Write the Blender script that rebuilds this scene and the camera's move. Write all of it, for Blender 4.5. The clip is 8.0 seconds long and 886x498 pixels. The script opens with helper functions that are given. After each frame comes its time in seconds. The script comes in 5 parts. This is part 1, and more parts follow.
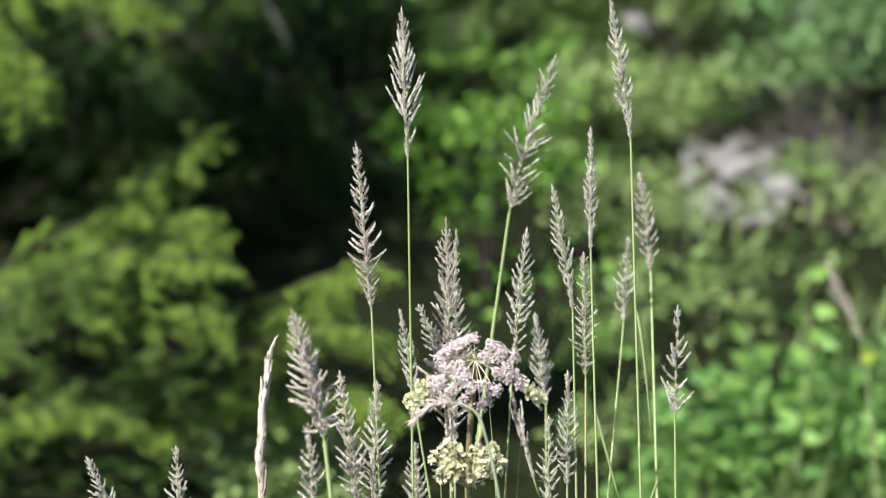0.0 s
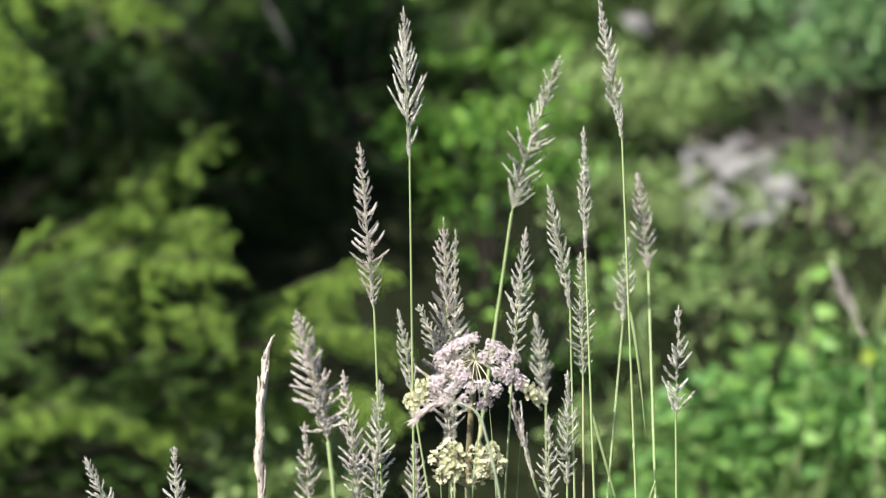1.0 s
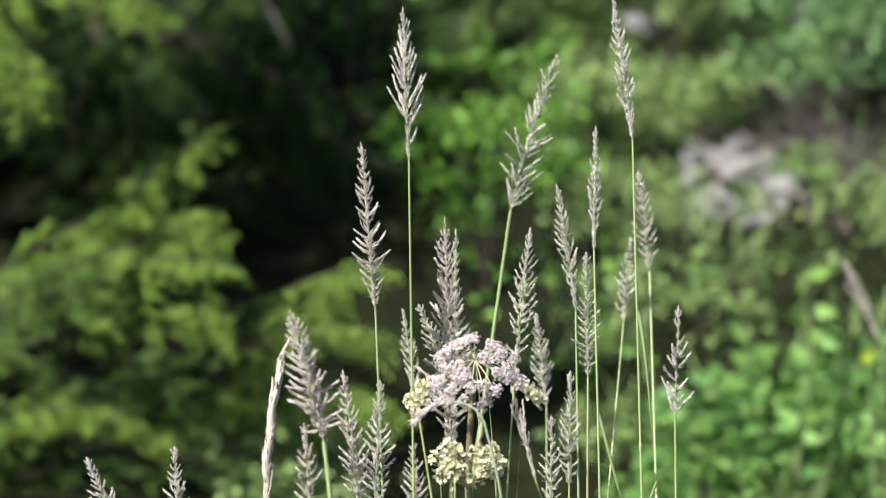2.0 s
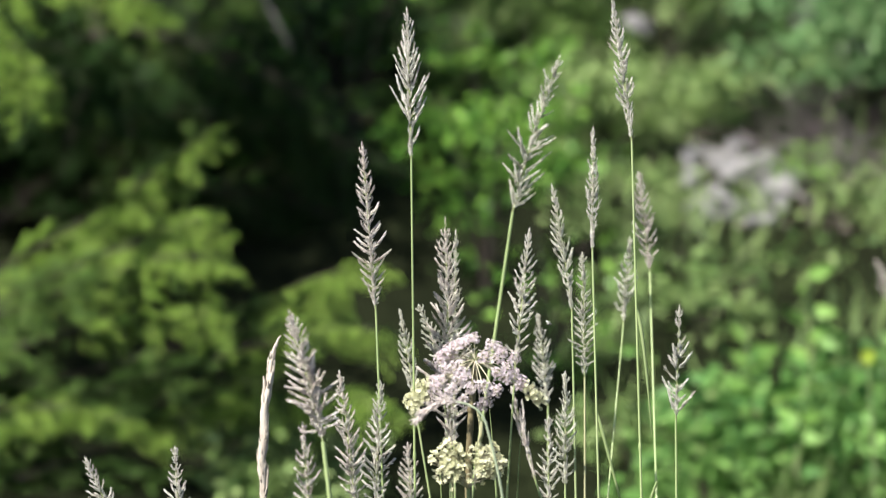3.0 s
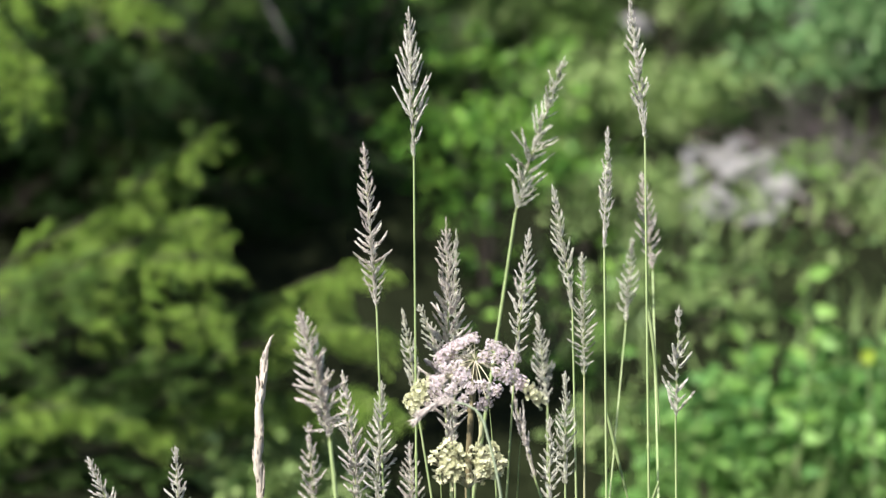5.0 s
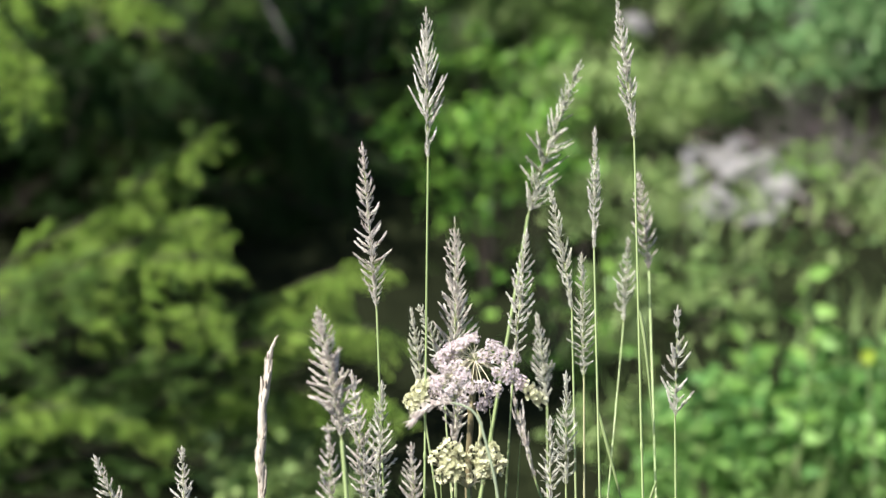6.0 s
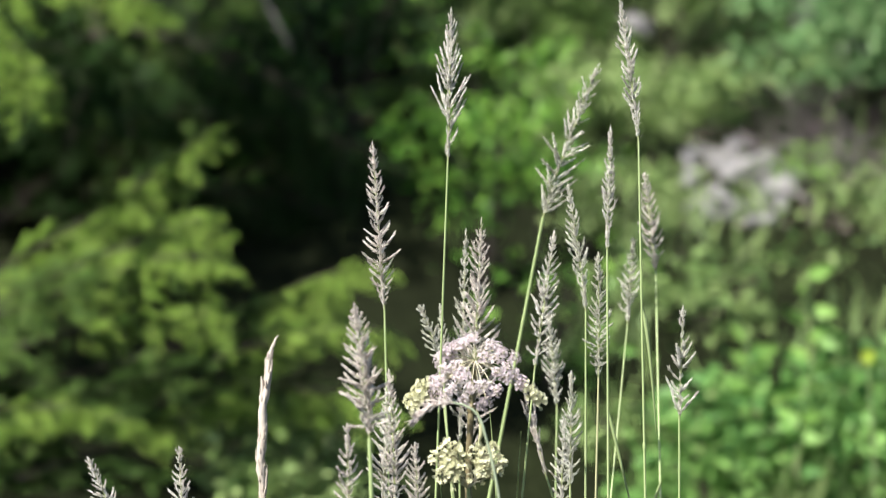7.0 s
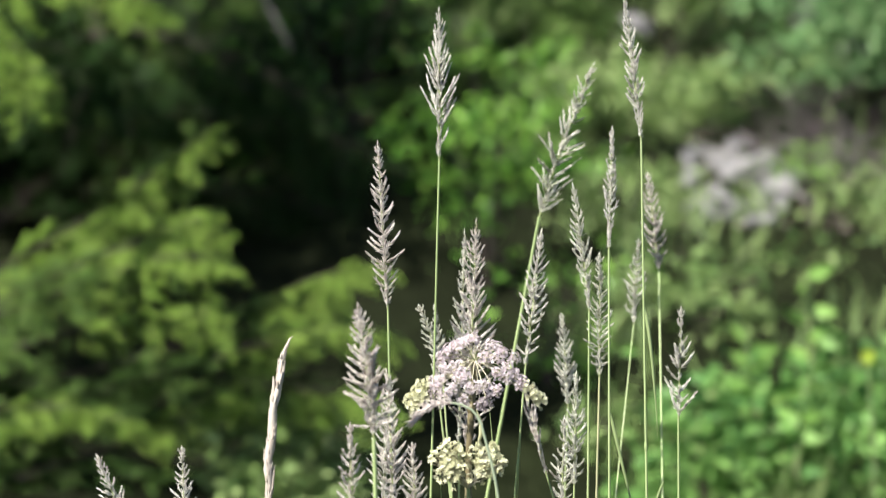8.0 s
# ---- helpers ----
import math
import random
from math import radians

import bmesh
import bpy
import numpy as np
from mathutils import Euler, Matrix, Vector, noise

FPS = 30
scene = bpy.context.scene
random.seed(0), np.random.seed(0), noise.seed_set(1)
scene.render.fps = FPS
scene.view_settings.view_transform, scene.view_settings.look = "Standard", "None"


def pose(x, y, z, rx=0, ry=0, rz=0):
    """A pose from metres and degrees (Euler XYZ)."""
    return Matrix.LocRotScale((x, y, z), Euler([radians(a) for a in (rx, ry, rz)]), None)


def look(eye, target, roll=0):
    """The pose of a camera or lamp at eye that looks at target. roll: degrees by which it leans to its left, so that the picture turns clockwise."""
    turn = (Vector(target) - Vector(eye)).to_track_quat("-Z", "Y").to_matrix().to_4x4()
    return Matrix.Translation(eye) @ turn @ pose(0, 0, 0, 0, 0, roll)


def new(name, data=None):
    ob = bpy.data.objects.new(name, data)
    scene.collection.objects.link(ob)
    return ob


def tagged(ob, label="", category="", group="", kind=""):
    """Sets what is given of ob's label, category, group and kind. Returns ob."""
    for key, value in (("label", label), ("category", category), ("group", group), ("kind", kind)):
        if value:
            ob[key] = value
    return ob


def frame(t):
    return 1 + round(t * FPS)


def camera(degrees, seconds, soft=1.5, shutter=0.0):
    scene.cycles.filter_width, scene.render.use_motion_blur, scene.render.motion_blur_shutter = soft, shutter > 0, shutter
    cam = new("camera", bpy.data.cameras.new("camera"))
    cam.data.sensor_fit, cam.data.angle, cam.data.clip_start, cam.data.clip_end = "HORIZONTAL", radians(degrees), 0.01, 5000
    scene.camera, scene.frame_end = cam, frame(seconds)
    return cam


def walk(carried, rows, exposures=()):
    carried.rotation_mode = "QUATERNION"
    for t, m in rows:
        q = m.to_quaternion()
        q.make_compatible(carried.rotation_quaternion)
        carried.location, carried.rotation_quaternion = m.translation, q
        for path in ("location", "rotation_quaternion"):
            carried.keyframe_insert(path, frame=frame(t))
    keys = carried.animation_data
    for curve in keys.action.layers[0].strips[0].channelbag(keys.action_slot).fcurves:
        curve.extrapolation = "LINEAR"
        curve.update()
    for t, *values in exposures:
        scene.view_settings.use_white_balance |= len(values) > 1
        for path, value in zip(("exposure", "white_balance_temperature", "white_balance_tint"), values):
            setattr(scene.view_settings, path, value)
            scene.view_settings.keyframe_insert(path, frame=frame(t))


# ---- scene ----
# camera: a telephoto on a tripod, wide open, focused on the flower head
cam = camera(18, 8.0, soft=1.3)
cam.data.dof.use_dof = True
cam.data.dof.focus_distance = 2.47
cam.data.dof.aperture_fstop = 5.2
EYE, AIM = (0.0, -2.475, 0.75), (0.0, 0.0, 0.62)
walk(cam, [(0.0, look(EYE, AIM)), (8.0, look(EYE, AIM))], [(0.0, 1.42), (4.6, 1.42), (5.9, 1.48), (8.0, 1.48)])

# light: high summer sun from the left behind the camera, clear sky
SUN_FROM = Vector((-0.50, -0.46, 0.86)).normalized()
world = bpy.data.worlds.new("sky")
scene.world = world
world.use_nodes = True
sky = world.node_tree.nodes.new("ShaderNodeTexSky")
sky.sky_type = "NISHITA"
sky.sun_disc = False
sky.sun_elevation = math.asin(SUN_FROM.z)
sky.sun_rotation = math.atan2(SUN_FROM.x, SUN_FROM.y)
world.node_tree.nodes["Background"].inputs["Strength"].default_value = 0.06
world.node_tree.links.new(sky.outputs[0], world.node_tree.nodes["Background"].inputs["Color"])
sun = new("sun", bpy.data.lights.new("sun", "SUN"))
sun.data.energy = 5.0
sun.data.angle = radians(0.5)
sun.data.color = (1.0, 0.965, 0.90)
sun.matrix_world = look(tuple(SUN_FROM * 30), (0, 0, 0))


# ---- materials ----
def material(name, colours, scale=40.0, rough=0.6, through_light=0.0, bump=0.0, spread=0.25, stretch=(1, 1, 1), spec=0.3):
    """Colours mixed by noise at two scales and from piece to piece; through_light: the share of light that passes a leaf."""
    m = bpy.data.materials.new(name)
    m.use_nodes = True
    nt = m.node_tree
    n, link = nt.nodes, nt.links.new
    bsdf, out = n["Principled BSDF"], n["Material Output"]
    co = n.new("ShaderNodeTexCoord")
    mp = n.new("ShaderNodeMapping")
    mp.inputs["Scale"].default_value = stretch
    link(co.outputs["Object"], mp.inputs["Vector"])
    big = n.new("ShaderNodeTexNoise")
    big.inputs["Scale"].default_value = scale
    big.inputs["Detail"].default_value = 4
    link(mp.outputs[0], big.inputs["Vector"])
    fine = n.new("ShaderNodeTexNoise")
    fine.inputs["Scale"].default_value = scale * 9
    fine.inputs["Detail"].default_value = 3
    link(mp.outputs[0], fine.inputs["Vector"])
    geo = n.new("ShaderNodeNewGeometry")
    info = n.new("ShaderNodeObjectInfo")

    def math_node(op, a, b):
        k = n.new("ShaderNodeMath")
        k.operation = op
        for i, v in enumerate((a, b)):
            if isinstance(v, (int, float)):
                k.inputs[i].default_value = v
            else:
                link(v, k.inputs[i])
        return k.outputs[0]

    mix = math_node("ADD", math_node("MULTIPLY", big.outputs["Fac"], 0.75), math_node("MULTIPLY", fine.outputs["Fac"], 0.35))
    mix = math_node("ADD", mix, math_node("MULTIPLY", math_node("SUBTRACT", geo.outputs["Random Per Island"], 0.5), spread * 2))
    mix = math_node("ADD", mix, math_node("MULTIPLY", math_node("SUBTRACT", info.outputs["Random"], 0.5), spread))
    ramp = n.new("ShaderNodeValToRGB")
    els = ramp.color_ramp.elements
    while len(els) < len(colours):
        els.new(0.5)
    for i, c in enumerate(colours):
        els[i].position = 0.25 + 0.55 * i / max(1, len(colours) - 1)
        els[i].color = (*c, 1)
    link(mix, ramp.inputs[0])
    link(ramp.outputs[0], bsdf.inputs["Base Color"])
    bsdf.inputs["Roughness"].default_value = rough
    bsdf.inputs["Specular IOR Level"].default_value = spec
    if bump:
        b = n.new("ShaderNodeBump")
        b.inputs["Strength"].default_value = bump
        b.inputs["Distance"].default_value = 0.2 / scale
        link(fine.outputs["Fac"], b.inputs["Height"])
        link(b.outputs[0], bsdf.inputs["Normal"])
    if through_light:
        tl = n.new("ShaderNodeBsdfTranslucent")
        link(ramp.outputs[0], tl.inputs["Color"])
        ms = n.new("ShaderNodeMixShader")
        ms.inputs[0].default_value = through_light
        link(bsdf.outputs[0], ms.inputs[1])
        link(tl.outputs[0], ms.inputs[2])
        link(ms.outputs[0], out.inputs["Surface"])
    return m


M_STEM = material("grass_stem", [(0.22, 0.29, 0.12), (0.33, 0.41, 0.18), (0.43, 0.48, 0.26)], 25, 0.45, 0.15, 0.1, 0.1, (1, 1, 0.1))
M_STEM_PALE = material("pale_grass_stem", [(0.33, 0.30, 0.17), (0.42, 0.42, 0.22), (0.48, 0.44, 0.30)], 25, 0.5, 0.15, 0.1, 0.1, (1, 1, 0.1))
M_STEM_BLUE = material("glaucous_stem", [(0.19, 0.24, 0.14), (0.30, 0.35, 0.23), (0.38, 0.41, 0.30)], 25, 0.5, 0.1, 0.1, 0.1, (1, 1, 0.1))
M_BLADE = material("grass_blade", [(0.20, 0.27, 0.10), (0.33, 0.40, 0.19)], 30, 0.5, 0.3, 0.1, 0.1, (1, 1, 0.1))
M_RACHIS = material("panicle_axis", [(0.22, 0.28, 0.10), (0.36, 0.38, 0.20)], 40, 0.5, 0.15, 0, 0.2)
M_SPIKE = material("silvery_spikelet", [(0.38, 0.345, 0.31), (0.59, 0.56, 0.505), (0.77, 0.745, 0.68), (0.89, 0.875, 0.82)], 220, 0.7, 0.38, 0.10, 0.24, spec=0.15)
M_SPIKE_PURPLE = material("purplish_spikelet", [(0.41, 0.345, 0.315), (0.63, 0.565, 0.525), (0.79, 0.735, 0.685), (0.89, 0.85, 0.80)], 220, 0.7, 0.38, 0.10, 0.24, spec=0.15)
M_SPIKE_GREEN = material("greenish_spikelet", [(0.33, 0.325, 0.255), (0.545, 0.535, 0.445), (0.74, 0.725, 0.645), (0.88, 0.86, 0.80)], 220, 0.7, 0.38, 0.10, 0.24, spec=0.15)
M_SPIKE_PINK = material("pinkish_spikelet", [(0.56, 0.48, 0.45), (0.74, 0.66, 0.62), (0.86, 0.79, 0.75)], 220, 0.6, 0.45, 0.15, 0.3, spec=0.1)
M_STRAW = material("bleached_straw", [(0.36, 0.295, 0.245), (0.52, 0.45, 0.38), (0.63, 0.565, 0.485)], 90, 0.65, 0.2, 0.3, 0.25, (1, 1, 0.3), spec=0.12)
M_PETAL = material("pink_white_petal", [(0.555, 0.45, 0.49), (0.66, 0.565, 0.60), (0.74, 0.665, 0.685)], 260, 0.7, 0.42, 0, 0.22, spec=0.08)
M_PETAL_DULL = material("fading_yellow_floret", [(0.33, 0.33, 0.175), (0.49, 0.48, 0.30), (0.62, 0.605, 0.42)], 260, 0.6, 0.2, 0, 0.3)
M_RAY = material("umbel_ray", [(0.36, 0.36, 0.20), (0.56, 0.50, 0.40)], 60, 0.5, 0.1, 0, 0.2)
M_UMBEL_STEM = material("reddish_umbel_stem", [(0.06, 0.05, 0.025), (0.13, 0.105, 0.055), (0.20, 0.19, 0.10)], 40, 0.5, 0, 0.2, 0.1, (1, 1, 0.15))
# needle colours hold the light: bright in sun, near black in the wood
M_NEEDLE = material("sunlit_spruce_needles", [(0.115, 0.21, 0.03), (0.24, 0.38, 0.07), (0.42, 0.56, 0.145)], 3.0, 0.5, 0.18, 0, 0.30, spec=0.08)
# dark tone for single twigs, painted as shaded gaps within a spray
M_NEEDLE_MID = material("shaded_twig_needles", [(0.022, 0.045, 0.011), (0.045, 0.085, 0.02), (0.08, 0.13, 0.033)], 3.0, 0.5, 0.1, 0, 0.2, spec=0.08)
# near-black copy of the needle colour, with the wood's shade put in
M_NEEDLE_SHADED = material("shaded_spruce_needles", [(0.010, 0.026, 0.007), (0.022, 0.05, 0.013), (0.042, 0.08, 0.022)], 3.0, 0.5, 0.1, 0, 0.12, spec=0.08)
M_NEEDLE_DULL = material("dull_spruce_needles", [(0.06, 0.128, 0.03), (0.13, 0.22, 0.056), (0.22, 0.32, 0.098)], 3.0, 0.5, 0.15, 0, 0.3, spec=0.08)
M_BARK = material("spruce_bark", [(0.02, 0.015, 0.012), (0.045, 0.036, 0.03), (0.075, 0.063, 0.055)], 14, 0.9, 0, 0.6, 0.1, (1, 1, 0.3), spec=0.1)
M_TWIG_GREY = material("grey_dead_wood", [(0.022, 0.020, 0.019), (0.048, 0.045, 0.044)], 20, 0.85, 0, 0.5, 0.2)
M_BRUSH = material("weathered_brushwood", [(0.045, 0.036, 0.036), (0.095, 0.08, 0.08), (0.17, 0.15, 0.15)], 14, 0.85, 0, 0.4, 0.3, (1, 1, 0.3), spec=0.1)
M_LEAF = material("fresh_shrub_leaf", [(0.07, 0.163, 0.042), (0.132, 0.267, 0.065), (0.213, 0.372, 0.105)], 6, 0.5, 0.35, 0.1, 0.4, spec=0.2)
M_LEAF_LIME = material("young_bramble_leaf", [(0.13, 0.26, 0.058), (0.20, 0.355, 0.082), (0.29, 0.455, 0.125)], 6, 0.5, 0.4, 0.1, 0.3, spec=0.2)
M_LEAF_DEEP = material("deep_green_leaf", [(0.055, 0.145, 0.02), (0.125, 0.285, 0.042), (0.225, 0.41, 0.07)], 6, 0.4, 0.35, 0.1, 0.4)
M_LEAF_BLUE = material("bluish_willow_leaf", [(0.125, 0.24, 0.092), (0.21, 0.355, 0.145), (0.33, 0.48, 0.22)], 6, 0.5, 0.3, 0.1, 0.35, spec=0.15)
M_HERB = material("dull_green_herbs", [(0.05, 0.09, 0.028), (0.13, 0.20, 0.065), (0.25, 0.34, 0.125)], 7, 0.6, 0.25, 0, 0.25)
# soil colour taken down to near black for the shade under the trees
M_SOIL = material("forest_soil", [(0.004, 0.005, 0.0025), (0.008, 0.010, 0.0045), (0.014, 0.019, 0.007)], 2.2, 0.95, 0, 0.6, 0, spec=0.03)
M_LITTER = material("dead_leaves", [(0.035, 0.027, 0.022), (0.085, 0.069, 0.058), (0.17, 0.145, 0.125)], 30, 0.8, 0.1, 0, 0.4, spec=0.1)
M_WEED = material("olive_weeds", [(0.085, 0.153, 0.045), (0.178, 0.268, 0.083), (0.30, 0.40, 0.155)], 6, 0.55, 0.3, 0, 0.3, spec=0.15)
M_ROCK = material("weathered_grey_rock", [(0.06, 0.057, 0.058), (0.135, 0.13, 0.13), (0.225, 0.218, 0.22)], 9, 0.85, 0, 0.6, 0.45)
M_YELLOW = material("yellow_petal", [(0.26, 0.36, 0.035), (0.37, 0.47, 0.06)], 50, 0.5, 0.3, 0, 0.1)
M_DRY = material("dry_grey_wood", [(0.12, 0.11, 0.10), (0.22, 0.205, 0.195), (0.32, 0.30, 0.29)], 20, 0.85, 0, 0.5, 0.2)
M_INSECT = material("insect_shell", [(0.10, 0.095, 0.085), (0.22, 0.21, 0.19)], 300, 0.35, 0, 0.1, 0.1)
M_WING = material("insect_wing", [(0.5, 0.5, 0.48), (0.65, 0.65, 0.62)], 300, 0.3, 0.5, 0, 0.1)


# ---- building helpers ----
class Shape:
    """Gathers points and faces for one mesh; each face keeps its material slot."""

    def __init__(self):
        self.v, self.f, self.s, self.count = [], [], [], 0

    def add(self, verts, faces, slot=0):
        verts = np.asarray(verts, float).reshape(-1, 3)
        for f in faces:
            self.f.append([i + self.count for i in f])
            self.s.append(slot)
        self.v.append(verts)
        self.count += len(verts)

    def many(self, verts, faces, slot=0):
        """verts: (n, k, 3) copies of a piece; faces: its faces, all of one size."""
        n, k = verts.shape[:2]
        base = np.asarray(faces)[None] + (np.arange(n) * k)[:, None, None] + self.count
        self.f += base.reshape(-1, base.shape[-1]).tolist()
        self.s += [slot] * (n * len(faces))
        self.v.append(verts.reshape(-1, 3))
        self.count += n * k

    def tube(self, pts, radii, sides=6, slot=0, flat=1.0):
        pts = [Vector(p) for p in pts]
        ring, n = [], len(pts)
        side = None
        for i, p in enumerate(pts):
            d = (pts[min(i + 1, n - 1)] - pts[max(i - 1, 0)]).normalized()
            if side is None:
                side = d.orthogonal().normalized() if abs(d.x) > 0.95 else (Vector((1, 0, 0)) - d * d.x).normalized()
            side = (side - d * side.dot(d)).normalized()
            up = d.cross(side)
            for k in range(sides):
                a = 2 * math.pi * k / sides
                ring.append(p + float(radii[i]) * (side * math.cos(a) + up * math.sin(a) * flat))
        faces = [(i * sides + k, i * sides + (k + 1) % sides, (i + 1) * sides + (k + 1) % sides, (i + 1) * sides + k)
                 for i in range(n - 1) for k in range(sides)]
        self.add([tuple(v) for v in ring], faces, slot)
        # ends with points of their own, so that the sides stay evenly shaded
        self.add([tuple(v) for v in ring[:sides]], [tuple(range(sides))[::-1]], slot)
        self.add([tuple(v) for v in ring[-sides:]], [tuple(range(sides))], slot)

    def mesh(self, name, *materials, smooth=True):
        me = bpy.data.meshes.new(name)
        v = np.concatenate(self.v)
        me.vertices.add(len(v))
        me.vertices.foreach_set("co", v.astype(np.float32).ravel())
        sizes = np.array([len(f) for f in self.f])
        me.loops.add(int(sizes.sum()))
        me.loops.foreach_set("vertex_index", np.fromiter((i for f in self.f for i in f), np.int32))
        me.polygons.add(len(sizes))
        me.polygons.foreach_set("loop_start", np.r_[0, np.cumsum(sizes)[:-1]].astype(np.int32))
        me.polygons.foreach_set("material_index", np.array(self.s, np.int32))
        me.polygons.foreach_set("use_smooth", np.full(len(sizes), smooth))
        me.update(calc_edges=True)
        for m in materials:
            me.materials.append(m)
        return me


def part(name, mesh, parent, m=None, label=""):
    ob = new(name, mesh)
    ob.parent = parent
    if m is not None:
        ob.matrix_basis = m
    if label:
        tagged(ob, label)
    return ob


def thing(name, x, y, z, label, category, group="", kind=""):
    ob = new(name)
    ob.empty_display_size = 0.02
    ob.matrix_basis = pose(x, y, z)
    return tagged(ob, label, category, group, kind)


def turned(axis, n, spin):
    """Rotation matrices that carry +z onto each of the n unit vectors in axis, spun by the given angles."""
    z = axis / np.linalg.norm(axis, axis=1, keepdims=True)
    ref = np.where(np.abs(z[:, 2:3]) > 0.9, [[1.0, 0, 0]], [[0, 0, 1.0]])
    x = np.cross(ref, z)
    x /= np.linalg.norm(x, axis=1, keepdims=True)
    y = np.cross(z, x)
    c, s = np.cos(spin)[:, None], np.sin(spin)[:, None]
    return np.stack([x * c + y * s, y * c - x * s, z], -1)


def scattered(piece, at, axis, size, spin):
    """Copies of a piece (k, 3) at the places, along the axes, scaled by size."""
    r = turned(axis, len(axis), spin)
    size = np.asarray(size, float)
    size = np.repeat(size[:, None], 3, 1) if size.ndim == 1 else size
    return np.einsum("nij,nkj->nki", r, piece[None] * size[:, None, :]) + at[:, None, :]


def spindle(sides=4, belly=0.4):
    v = [(0, 0, 0)]
    for h, r in ((belly * 0.45, 0.75), (belly, 1.0), (0.74, 0.42)):
        v += [(r * math.cos(2 * math.pi * k / sides), r * math.sin(2 * math.pi * k / sides), h) for k in range(sides)]
    v.append((0, 0, 1))
    f = [(0, 1 + (k + 1) % sides, 1 + k) for k in range(sides)]
    for i in range(2):
        for k in range(sides):
            a, b, c, d = 1 + i * sides + k, 1 + i * sides + (k + 1) % sides, 1 + (i + 1) * sides + (k + 1) % sides, 1 + (i + 1) * sides + k
            f += [(a, b, c), (a, c, d)]
    f += [(1 + 2 * sides + k, 1 + 2 * sides + (k + 1) % sides, 1 + 3 * sides) for k in range(sides)]
    return np.array(v), f


SPINDLE, SPINDLE_FACES = spindle(3)
# ---- reed grasses ----
BRANCHES = {}


def branch_mesh(kind, variant):
    """One side branch of a panicle, 1 long along +z: spikelets lying close along it, so that it reads as a narrow barb."""
    key = (kind, variant)
    if key in BRANCHES:
        return BRANCHES[key]
    rng = np.random.default_rng(100 + variant * 7 + len(kind))
    sh = Shape()
    # the branch leaves outward and curls up towards the head's tip (+x)
    n, splay, low, high, fat, curl = {"long": (38, 0.66, 0.12, 0.18, 0.030, 0.10), "middle": (25, 0.52, 0.17, 0.25, 0.031, 0.08),
                                      "short": (9, 0.18, 0.42, 0.58, 0.036, 0.05), "fluffy": (44, 0.70, 0.15, 0.22, 0.021, 0.10)}[kind]
    curl *= rng.uniform(0.6, 1.4)

    def line(s):
        return np.stack([curl * s * s, 0.05 * np.sin(s * 5 + variant), s - 0.04 * s * s], -1)

    hs = np.array([0, 0.3, 0.65, 1.0])
    sh.tube([tuple(p) for p in line(hs)], [0.020, 0.017, 0.013, 0.008], 4, 1)
    s = np.linspace(0.08, 0.88, n) + rng.uniform(-0.03, 0.03, n)
    at = line(s)
    turn = np.arange(n) * 2.4 + rng.uniform(0, 0.8, n)
    splay = splay * rng.uniform(0.5, 1.25, n) * (1.1 - 0.7 * s)
    splay[-1] = 0.04
    ax = np.stack([np.cos(turn) * splay + 2 * curl * s, np.sin(turn) * splay, np.ones(n)], 1)
    long = rng.uniform(low, high, n) * (1.1 - 0.35 * s)
    wide = rng.uniform(0.8, 1.15, n) * fat
    sh.many(scattered(SPINDLE, at, ax, np.stack([wide, wide * 0.7, long], 1), turn), SPINDLE_FACES, 0)
    # second glumes, thinner, beside each spikelet
    ax2 = ax + rng.normal(0, 0.18, ax.shape)
    sh.many(scattered(SPINDLE, at, ax2, np.stack([wide * 0.7, wide * 0.5, long * 0.95], 1), turn), SPINDLE_FACES, 0)
    BRANCHES[key] = sh
    return sh


BRANCH_DATA = {}


def branch_data(kind, variant, m):
    key = (kind, variant, m.name)
    if key not in BRANCH_DATA:
        BRANCH_DATA[key] = branch_mesh(kind, variant).mesh("panicle_branch", m, M_RACHIS)
    return BRANCH_DATA[key]


